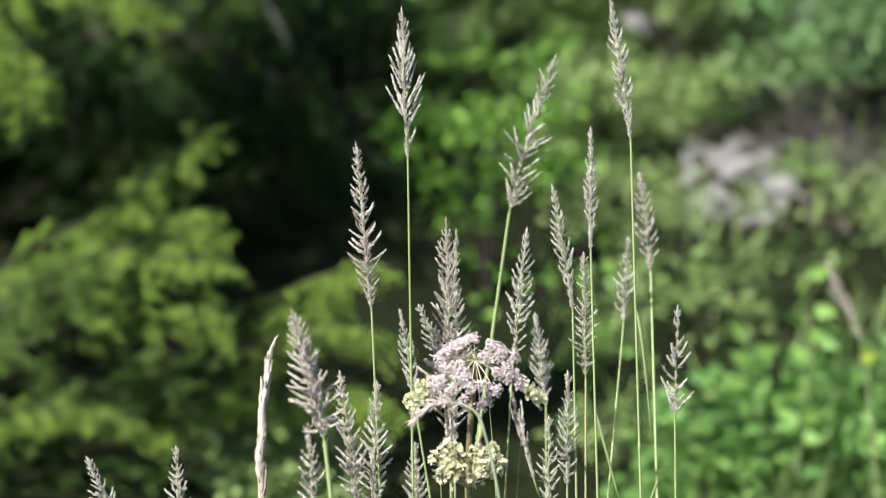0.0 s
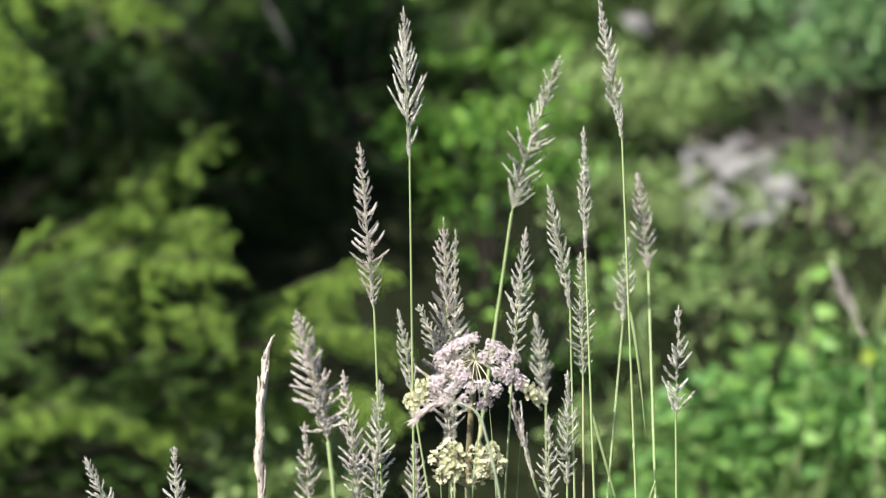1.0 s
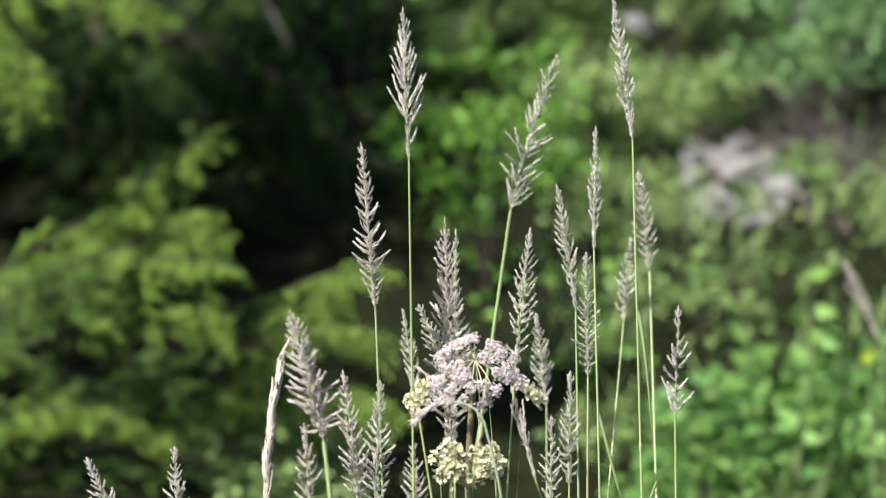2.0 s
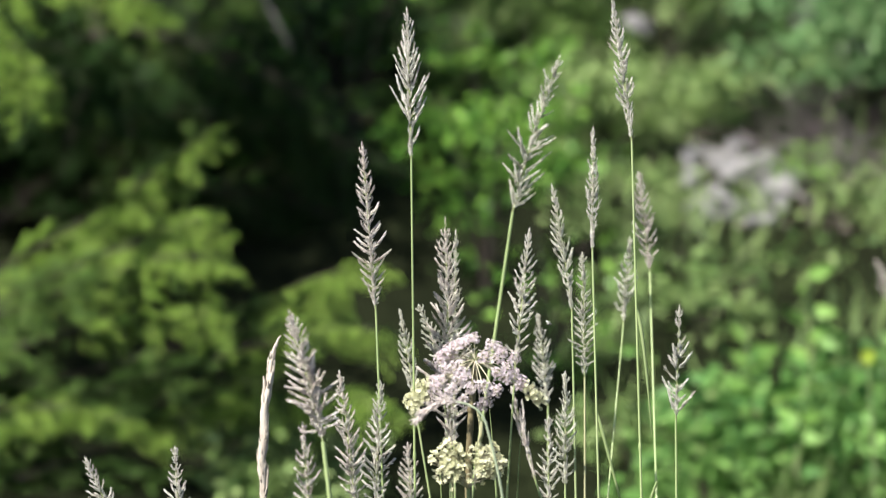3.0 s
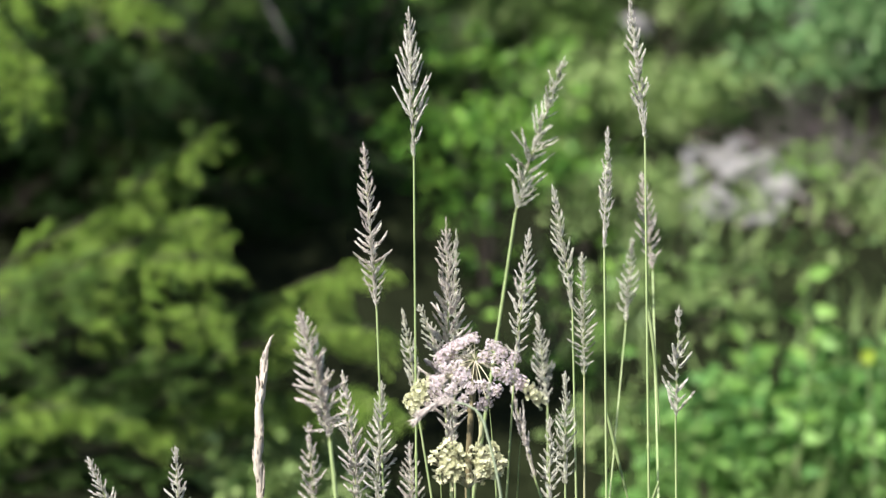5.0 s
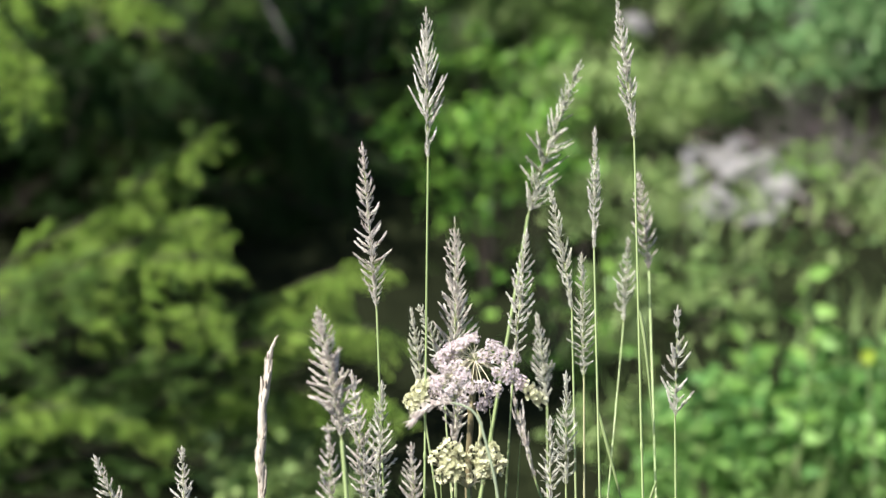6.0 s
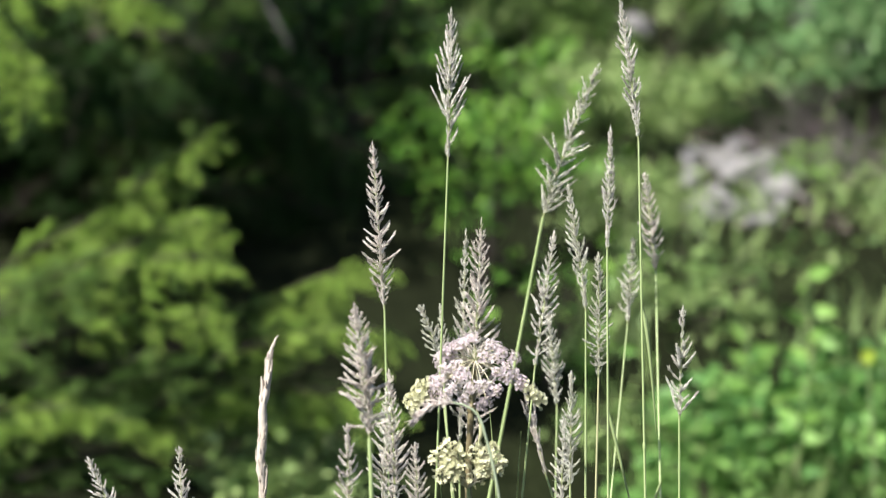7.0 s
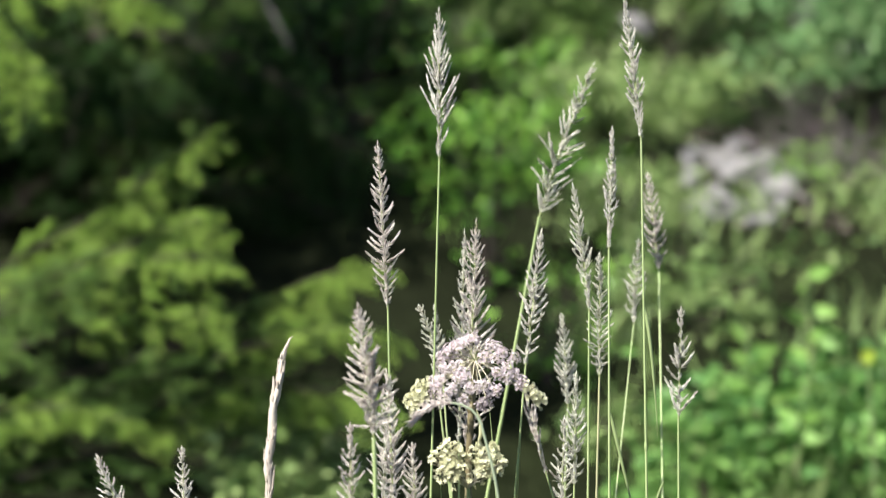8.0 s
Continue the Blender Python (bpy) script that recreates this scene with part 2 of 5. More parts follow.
def panicle(parent, neck, kind, length, half, m, seed, count=34, opening=32, bend=0.0, lowest=0.02, gaps=0.0, wings=()):
    """A flower head: its axis, with side branches as pieces. half: half its greatest width."""
    rng = np.random.default_rng(seed)
    sh = Shape()
    hs = np.linspace(0, 1, 9)
    sh.tube([(bend * length * h * h, 0, length * h) for h in hs], [0.0009 * (1.05 - 0.8 * h) for h in hs], 5, 0)
    n = 16
    s = np.linspace(0.80, 0.985, n)
    turn = np.arange(n) * 2.4
    ax = np.stack([np.cos(turn) * 0.28 + bend * 1.6, np.sin(turn) * 0.28, np.ones(n)], 1)
    ax[-1] = (bend * 1.8, 0, 1)
    long = rng.uniform(0.0046, 0.0062, n)
    sh.many(scattered(SPINDLE, np.stack([bend * length * s * s, 0 * s, s * length], 1), ax, np.stack([long * 0.11, long * 0.08, long], 1), turn), SPINDLE_FACES, 1)
    head = part("panicle", sh.mesh("panicle", M_RACHIS, m), parent, pose(*neck))
    # the lowest branches lie along the stem, so that the head runs out smoothly
    for i in range(9):
        h, turn, a = rng.uniform(-0.02, 0.10), rng.uniform(0, 6.3), radians(rng.uniform(1, 5))
        q = Vector((math.sin(a) * math.cos(turn), math.sin(a) * math.sin(turn), math.cos(a))).to_track_quat("Z", "Y")
        part("panicle_branch", branch_data("short", int(rng.integers(0, 6)), m), head, Matrix.LocRotScale((0, 0, length * h), q, (0.010, 0.010, rng.uniform(0.012, 0.020))))
    # single long branches that stand off: their foot, side, length and angle
    for h, side, size, a in wings:
        q = Matrix.Rotation(radians(a * side), 3, "Y").to_quaternion() @ Euler((0, 0, 0 if side < 0 else math.pi)).to_quaternion()
        part("panicle_branch", branch_data("middle", int(rng.integers(0, 6)), m), head, Matrix.LocRotScale((bend * length * h * h, -0.001, length * h), q, (0.021, 0.021, size)))
    # whorls of branches, closer together towards the tip: two long ones to the sides, shorter ones before and behind
    nodes = max(7, round(count / 3.4))
    loose = 0.4 if kind == "airy" else 0.2
    for j in range(nodes):
        level = lowest + (0.92 - lowest) * (j / (nodes - 1)) ** 0.95
        for around, reach, open_by in ((0.0, rng.uniform(0.82, 1.14), 1.0), (math.pi, rng.uniform(0.82, 1.14), 1.0), (1.57, rng.uniform(0.45, 0.75), 0.8),
                                       (-1.57, rng.uniform(0.45, 0.75), 0.8), (rng.uniform(0, 6.3), rng.uniform(0.4, 0.65), 0.5)):
            h = max(0.0, level + rng.uniform(-0.011, 0.011))
            if rng.random() < 0.06 + gaps * (0.6 if h < 0.5 else 0.15):
                continue
            peak = 0.40 if kind == "narrow" else 0.28
            swell = 0.34 + 0.66 * h / peak if h < peak else 1.0 - ((h - peak) / (1 - peak)) ** 1.05 * 0.86
            angle = radians(opening * (1.14 - 0.55 * h) * rng.uniform(1 - loose, 1 + loose)) * open_by
            if kind == "narrow" and opening < 40:
                angle *= min(1.0, 0.35 + 2.2 * h)
            elif h < 0.07:
                angle *= 0.45
            size = half / math.sin(radians(opening)) * swell * reach
            size = min(max(size, 0.0068), 0.055)
            around += rng.normal(0, 0.38 if kind != "airy" else 0.55)
            d = Vector((math.sin(angle) * math.cos(around), math.sin(angle) * math.sin(around), math.cos(angle)))
            d.x += 2 * bend * h * 0.6
            d.normalize()
            up = (Vector((2 * bend * h, 0, 1)) - d * d.z).normalized()
            q = Matrix((up, d.cross(up), d)).transposed().to_quaternion()
            fat = 0.0225 * rng.uniform(0.85, 1.15) * min(1, 0.24 + 36 * size)
            mm = Matrix.LocRotScale((bend * length * h * h, 0, length * h), q, (fat, fat, size))
            form = "short" if size < 0.016 else "fluffy" if kind == "dense" else "middle" if kind == "airy" else "middle" if size < 0.028 else "long"
            part("panicle_branch", branch_data(form, int(rng.integers(0, 6)), m), head, mm)
    return head


def stem_mesh(points, r0, r1, m, node_heights=()):
    sh = Shape()
    pts, rad = [], []
    n = 14
    P = [Vector(p) for p in points]
    for i in range(n + 1):
        s = i / n * (len(P) - 1)
        k = min(int(s), len(P) - 2)
        u = s - k
        a, b = P[max(k - 1, 0)], P[min(k + 2, len(P) - 1)]
        p = P[k] * (1 - u) + P[k + 1] * u
        if len(P) > 2:
            t0, t1 = (P[k + 1] - a) * 0.5, (b - P[k]) * 0.5
            p = (2 * u**3 - 3 * u**2 + 1) * P[k] + (u**3 - 2 * u**2 + u) * t0 + (-2 * u**3 + 3 * u**2) * P[k + 1] + (u**3 - u**2) * t1
        pts.append(p)
        rad.append(r0 + (r1 - r0) * i / n)
    sh.tube(pts, rad, 7)
    for h in node_heights:
        i = h * n
        k = min(int(i), n - 1)
        p = pts[k].lerp(pts[k + 1], i - k)
        d = (pts[k + 1] - pts[k]).normalized()
        r = rad[k]
        sh.tube([p - d * 0.004, p - d * 0.0015, p + d * 0.0015, p + d * 0.004], [r * 1.02, r * 1.45, r * 1.4, r * 1.02], 7)
    return sh.mesh("stem", m)


def blade_mesh(points, width, m=None):
    """A leaf blade: a keeled strip that narrows to its tip, with a little thickness."""
    sh = Shape()
    P = [Vector(p) for p in points]
    n = 16
    rows = []
    for i in range(n + 1):
        s = i / n
        if len(P) == 3:
            p = P[0] * (1 - s) ** 2 + P[1] * 2 * s * (1 - s) + P[2] * s * s
        else:
            p = P[0].lerp(P[-1], s)
        rows.append(p)
    v, f = [], []
    for i, p in enumerate(rows):
        s = i / n
        d = (rows[min(i + 1, n)] - rows[max(i - 1, 0)]).normalized()
        side = d.cross(Vector((0, 1, 0.15))).normalized()
        up = side.cross(d)
        w = width * 0.5 * min(1, 0.55 + 2 * s) * (1 - s**2.2) + 0.00015
        v += [p - side * w + up * w * 0.5, p, p + side * w + up * w * 0.5, p + up * (w * 0.5 + 0.0004) + side * w * 0.9, p + up * 0.0006, p + up * (w * 0.5 + 0.0004) - side * w * 0.9]
    for i in range(n):
        for k in range(6):
            f.append((i * 6 + k, i * 6 + (k + 1) % 6, i * 6 + 6 + (k + 1) % 6, i * 6 + 6 + k))
    sh.add([tuple(q) for q in v], f)
    return sh.mesh("leaf_blade", m or M_BLADE)


REEDS = {}


def reed(key, x, y, neck, lean, length, half, kind="open", m=M_SPIKE, seed=1, count=34, opening=32, bend=0.0, r=(0.0014, 0.0009),
         stem=None, label="", gaps=0.0, lowest=0.02, wings=(), back=0.0):
    """A reed grass rooted at (x, y, 0), its head's foot at neck (x, z from the root) leaning by lean degrees, back metres behind the root."""
    ob = thing("reed_stalk", x, y, 0, label, "reed", "flowering reed stalks")
    pts = [(0, 0, -0.01), (neck[0], back, neck[1])]
    part("stem", stem_mesh(pts, r[0], r[1], stem or M_STEM, (0.42, 0.63)), ob)
    head = panicle(ob, (neck[0], back, neck[1]), kind, length, half, m, seed, count, opening, bend, lowest, gaps, wings)
    head.matrix_basis = pose(neck[0], back, neck[1], 0, lean, 0)
    REEDS[key] = (ob, head)
    return ob


# the stalks round the umbel, each with its root, the foot of its head and its lean
reed("tall_center", -0.0206, 0.0, (-0.0089, 0.6981), -2.32, 0.1332, 0.0185, "open", M_SPIKE, 11, 54, 30, -0.0, gaps=0.45, wings=((0.20, 1, 0.034, 29), (0.36, 1, 0.034, 36), (0.30, -1, 0.040, 19), (0.52, -1, 0.024, 18)),
     label="tall green reed stalk with a loose silvery head")
reed("leaning", -0.0268, 0.22, (0.0932, 0.6439), 14.23, 0.1564, 0.0245, "airy", M_SPIKE_GREEN, 12, 58, 48, 0.05, gaps=0.16, wings=((0.03, 1, 0.026, 46), (0.05, -1, 0.022, 32), (0.12, 1, 0.034, 42), (0.16, -1, 0.030, 26), (0.09, 1, 0.026, 24), (0.24, 1, 0.036, 40), (0.34, -1, 0.034, 34)), r=(0.0022, 0.0015),
     label="reed stalk leaning over, with a broad greenish-grey head")
reed("tall_slim", 0.1872, -0.03, (-0.0307, 0.7160), -7.86, 0.1237, 0.0124, "narrow", M_SPIKE, 13, 56, 36, -0.03,
     label="very tall reed stalk with a slender silvery head")
reed("feathery", -0.0381, 0.0, (-0.0230, 0.5653), -4.95, 0.1483, 0.0175, "open", M_SPIKE_PURPLE, 14, 68, 52, 0.0,
     label="reed stalk with a feathery purplish-grey head")
reed("thin_spike", 0.1504, 0.0, (-0.0242, 0.6185), -0.96, 0.1066, 0.0075, "narrow", M_SPIKE, 15, 52, 32, 0.0,
     label="reed stalk with a thin closed silvery head")
reed("curving", 0.1291, 0.03, (-0.0149, 0.5620), -7.91, 0.1129, 0.0111, "narrow", M_SPIKE_GREEN, 16, 46, 38, -0.04,
     label="reed stalk with a curving greenish-grey head")
reed("combed", 0.1296, 0.03, (-0.0037, 0.5030), -1.2, 0.1109, 0.0132, "open", M_SPIKE_GREEN, 17, 61, 58, 0.0, stem=M_STEM_PALE,
     label="reed stalk with an open comb-like head")
reed("hazy", 0.1951, -0.1188, (0.0088, 0.5823), -6.51, 0.0972, 0.0152, "open", M_SPIKE_PURPLE, 18, 42, 44, 0.0, r=(0.0012, 0.0009), back=0.4188,
     label="reed stalk with a small purplish head, set back")
reed("small_tilted", 0.0953, -0.2245, (0.0809, 0.5337), 3.69, 0.0820, 0.0122, "open", M_SPIKE_GREEN, 19, 38, 44, 0.0, r=(0.0010, 0.0006), back=0.4845,
     label="thin dark-stemmed reed stalk with a small head")
reed("arrow", 0.2066, -0.07, (-0.0055, 0.4766), 1.21, 0.0954, 0.0132, "narrow", M_SPIKE, 20, 34, 42, 0.0, gaps=0.3, wings=((0.05, 1, 0.026, 40), (0.06, -1, 0.022, 28), (0.17, -1, 0.024, 38)),
     label="short reed stalk with an arrow-shaped silvery head")
reed("ladder", 0.0330, 0.05, (0.0300, 0.5102), 5.57, 0.1246, 0.0153, "narrow", M_SPIKE, 21, 52, 45, 0.0,
     label="reed stalk with a ladder-like silvery head")
reed("plume", 0.0033, 0.06, (0.0028, 0.4307), -1.52, 0.2139, 0.0297, "dense", M_SPIKE_PURPLE, 22, 96, 54, 0.0,
     label="reed stalk with a dense purplish plume behind the umbel")
reed("plume_back", 0.0181, 0.09, (-0.0082, 0.4333), 0.44, 0.1992, 0.0145, "dense", M_SPIKE_GREEN, 23, 66, 44, 0.0,
     label="reed stalk with a greenish plume, half hidden")
reed("slight", 0.0528, 0.08, (-0.0782, 0.4632), -7.57, 0.0959, 0.0103, "narrow", M_SPIKE_GREEN, 24, 37, 35, -0.03,
     label="short reed stalk with a slight dark head")
reed("side_twig", 0.0383, 0.07, (-0.0393, 0.5083), -18.02, 0.0579, 0.0103, "open", M_SPIKE_GREEN, 25, 30, 48, -0.04,
     label="thin reed stalk with a small dark tilted head")
reed("broad_near", -0.0420, -0.22, (-0.0510, 0.4752), -10.86, 0.1090, 0.0235, "airy", M_SPIKE_PURPLE, 26, 96, 58, -0.05, gaps=0.0, r=(0.0022, 0.0018),
     label="reed stalk with a broad soft purplish head, standing forward")
reed("low_near", -0.0895, -0.2, (-0.0174, 0.4017), -4.28, 0.0839, 0.0120, "dense", M_SPIKE_PURPLE, 27, 38, 46, 0.0,
     label="short reed stalk with a soft purplish head, standing forward")
reed("double", -0.0506, -0.06, (-0.0231, 0.3975), -4.34, 0.1189, 0.0161, "dense", M_SPIKE_PURPLE, 28, 50, 48, -0.03,
     label="reed stalk with a fluffy purplish head")
reed("stout", -0.0528, 0.0, (-0.0076, 0.3862), 2.07, 0.1152, 0.0180, "open", M_SPIKE, 29, 54, 52, 0.0,
     label="reed stalk with a silvery head and wide lower branches")
reed("dim", -0.0051, 0.13, (-0.0172, 0.3484), -2.59, 0.0810, 0.0158, "open", M_SPIKE_PURPLE, 30, 42, 50, 0.0,
     label="low reed stalk with a purplish head, set back")
reed("drab", 0.1029, 0.2, (-0.0041, 0.4579), -5.05, 0.0888, 0.0130, "dense", M_SPIKE_GREEN, 31, 45, 40, -0.03,
     label="reed stalk with a drab greenish head, set back")
reed("silver_low", 0.1094, -0.05, (-0.0010, 0.4134), 0.15, 0.1004, 0.0128, "open", M_SPIKE_GREEN, 32, 46, 46, 0.0, gaps=0.12,
     label="low reed stalk with a silvery head")
reed("grey_low", 0.0900, -0.02, (0.0033, 0.3891), -0.11, 0.0817, 0.0119, "open", M_SPIKE, 33, 38, 48, 0.0, gaps=0.12,
     label="low reed stalk with a grey head")
reed("lone_left", -0.2042, 0.0, (-0.0837, 0.3659), -24.14, 0.0715, 0.0130, "open", M_SPIKE, 34, 38, 48, 0.0,
     label="short reed stalk with a loose silvery head standing apart")
reed("lone_right", -0.2289, 0.0, (-0.0062, 0.3609), -2.9, 0.0816, 0.0130, "open", M_SPIKE, 35, 38, 48, 0.0,
     label="short reed stalk with an upright silvery head standing apart")
reed("closed", 0.2214, 0.09, (-0.1380, 0.4018), -14.22, 0.0874, 0.0052, "narrow", M_SPIKE_PURPLE, 36, 22, 17, 0.0, wings=((0.38, -1, 0.042, 9), (0.46, 1, 0.036, 13), (0.25, 1, 0.040, 4)),
     label="reed stalk with a closed purplish head beside the umbel")
reed("far_right", 0.6621, 1.6, (-0.0461, 0.4045), -24.27, 0.1225, 0.0165, "narrow", M_SPIKE_PURPLE, 37, 34, 25, 0.0, stem=M_STEM_PALE, r=(0.0006, 0.0006),
     label="pinkish reed stalk swaying well behind the others")
# ---- the flowering umbel plant ----
def petal_piece():
    """A floret, 1 across: five notched petals bent up round a small boss."""
    v, f = [(0, 0, 0.05)], []
    for k in range(5):
        a = 2 * math.pi * k / 5
        for r, da, h in ((0.30, -0.46, 0.07), (0.62, -0.36, 0.21), (0.47, 0.0, 0.16), (0.62, 0.36, 0.21), (0.30, 0.46, 0.07)):
            v.append((r * math.cos(a + da), r * math.sin(a + da), h))
        b = 1 + 5 * k
        f += [(0, b, b + 2), (b, b + 1, b + 2), (0, b + 2, b + 4), (b + 2, b + 3, b + 4)]
    b = len(v)
    v += [(0.12, 0, 0.08), (-0.06, 0.10, 0.08), (-0.06, -0.10, 0.08), (0, 0, 0.20)]
    f += [(b, b + 1, b + 3), (b + 1, b + 2, b + 3), (b + 2, b, b + 3)]
    return np.array(v, float), f


FLORET, FLORET_FACES = petal_piece()


def umbellet_mesh(seed, petal, radius=0.0105, n=34, dome=0.55, size=0.0031, ragged=0.15, tilt=0.003, flare=0.0):
    """A small umbel: short stalks from one point, each with a floret; it opens along +z. flare: how much larger the outer florets are."""
    rng = np.random.default_rng(seed)
    k = np.arange(n) + 0.5
    r = np.sqrt(k / n) * radius * rng.uniform(1 - ragged, 1 + ragged, n)
    a = k * 2.39996 + rng.normal(0, 0.12, n)
    z = dome * radius * (1 - (r / radius) ** 2) + rng.normal(0, 0.0007, n)
    top = np.stack([r * np.cos(a), r * np.sin(a), z], 1)
    foot = np.array([0, 0, -0.9 * radius])
    sh = Shape()
    ax = top - foot
    sh.many(scattered(FLORET, top, ax + rng.normal(0, tilt, ax.shape), size * rng.uniform(0.8, 1.2, n) * (1 + flare * (r / radius - 0.5)), rng.uniform(0, 6, n)), FLORET_FACES, 0)
    # stalks: thin three-sided prisms
    piece = np.array([(0.00022 * math.cos(q), 0.00022 * math.sin(q), h) for h in (0, 1) for q in (0, 2.1, 4.2)])
    length = np.linalg.norm(ax, axis=1)
    sh.many(scattered(piece, np.repeat(foot[None], n, 0), ax, np.stack([np.ones(n), np.ones(n), length], 1), np.zeros(n)),
            [(0, 1, 4, 3), (1, 2, 5, 4), (2, 0, 3, 5)], 1)
    return sh.mesh("umbellet", petal, M_RAY, smooth=False)


def umbel_plant():
    x0, z_hub = 0.0285, 0.5195
    ob = thing("umbel_plant", x0 - 0.004, 0.0, 0, "wild umbel plant with a pinkish-white flower head and reddish stem", "wildflower")

    def local(x, y, z):
        return (x + 0.004, y, z)

    part("stem", stem_mesh([(0, 0, -0.01), (0.0, 0.0, 0.25), local(-0.006, 0.003, 0.42), local(0, 0.012, z_hub - 0.004)], 0.0042, 0.0028, M_UMBEL_STEM, (0.55, 0.83)), ob)
    pink = [umbellet_mesh(500 + i, M_PETAL, 0.0059, 24, 0.25, 0.0025, 0.24, 0.0020, 0.45) for i in range(5)]
    dull = [umbellet_mesh(520 + i, M_PETAL_DULL, 0.0078, 26, 0.7, 0.0034, 0.3, 0.004) for i in range(2)]
    # the small umbels: across, towards the viewer, up from the hub, in centimetres; the last figure tells the faded ones
    heads = ((-1.05, -0.4, 1.65, 0), (-0.15, 0.1, 2.15, 0), (-0.55, -1.2, 1.9, 0), (-1.65, 0.3, 1.45, 0), (-2.25, -0.3, 1.25, 0), (-2.75, 0.2, 0.75, 0),
             (-3.25, 0.4, 0.2, 0), (-2.75, 1.3, -0.6, 0), (-2.1, -0.8, 0.5, 0), (-1.75, 1.9, -0.35, 0), (-0.95, 2.3, -0.85, 0), (-1.45, 2.5, -1.3, 0),
             (-3.1, 1.6, -1.5, 0), (-3.7, 0.8, -1.7, 0), (-3.55, 1.4, -2.4, 0), (-2.05, 2.6, -2.25, 0), (-2.7, 2.2, -2.9, 0), (-0.4, 3.1, -2.15, 0),
             (-1.0, 2.4, -3.3, 0), (0.7, 3.0, -1.95, 0), (1.8, 2.6, -2.35, 0), (1.05, 2.5, -3.3, 0), (0.55, 2.2, -3.75, 0), (1.45, 0.4, 1.55, 0),
             (2.1, -0.2, 1.25, 0), (0.85, 1.0, 0.55, 0), (1.95, 0.9, 0.35, 0), (2.45, 0.5, 0.75, 0), (2.0, 1.9, -0.85, 0), (2.85, 1.2, -0.45, 0), (2.75, 1.6, -1.3, 0),
             (3.55, 0.2, 0.35, 0), (3.5, 1.0, -1.2, 0), (3.95, 1.1, -2.0, 0), (4.3, 0.6, -1.7, 0), (4.75, 1.0, -2.4, 1), (5.25, 1.2, -3.0, 1), (5.6, 0.9, -3.4, 1),
             (-4.55, 0.8, -2.2, 1), (-5.1, 0.4, -2.6, 1), (-4.75, 1.5, -3.1, 1), (-5.6, 0.9, -3.4, 1), (-5.3, 1.3, -3.9, 1))
    rng = random.Random(3)
    hub = Vector(local(0, 0.010, z_hub))
    for i, (dx, dy, dz, faded) in enumerate(heads):
        top = hub + Vector((dx, -dy * 0.9 - 0.4, dz)) * 0.01
        d = (top - hub).normalized()
        face = (d * 0.55 + Vector((0, -0.80, 0.45)) + Vector([rng.uniform(-0.15, 0.15) for k in range(3)])).normalized()
        foot = top - face * 0.0060
        sh = Shape()
        mid = hub.lerp(foot, 0.55) + Vector((0, 0, 0.003))
        sh.tube([hub, hub.lerp(mid, 0.5) + Vector((0, 0, 0.001)), mid, mid.lerp(foot, 0.5) + Vector((0, 0, 0.0008)), foot], [0.00045, 0.00042, 0.0004, 0.0004, 0.0004], 5)
        part("ray", sh.mesh("ray", M_RAY), ob)
        q = face.to_track_quat("Z", "Y") @ Euler((0, 0, rng.uniform(0, 6))).to_quaternion()
        s = rng.uniform(0.88, 1.12)
        part("umbellet", (dull[i % 2] if faded else pink[i % 5]), ob, Matrix.LocRotScale(top, q, (s, s, s)),
             "faded yellow-green umbellet" if faded else "")
    # a pale leaf sheath on the stem
    sh = Shape()
    sh.tube([local(0.003, -0.004, 0.448), local(0.0055, -0.006, 0.456), local(0.0050, -0.006, 0.466), local(0.0010, -0.003, 0.478)], [0.0010, 0.0024, 0.0020, 0.0004], 7, 0, 0.6)
    part("leaf_sheath", sh.mesh("leaf_sheath", M_STEM_PALE), ob, None, "pale papery leaf sheath")
    # thin bracts in the middle of the head
    for i in range(9):
        a = i * 0.7
        sh = Shape()
        d = Vector((math.cos(a) * 0.9, -0.5, math.sin(a) * 0.6 + 0.25)) * 0.012
        sh.tube([hub, hub + d * 0.6, hub + d], [0.00045, 0.00045, 0.0001], 4, flat=0.5)
        part("bract", sh.mesh("bract", M_BLADE), ob)


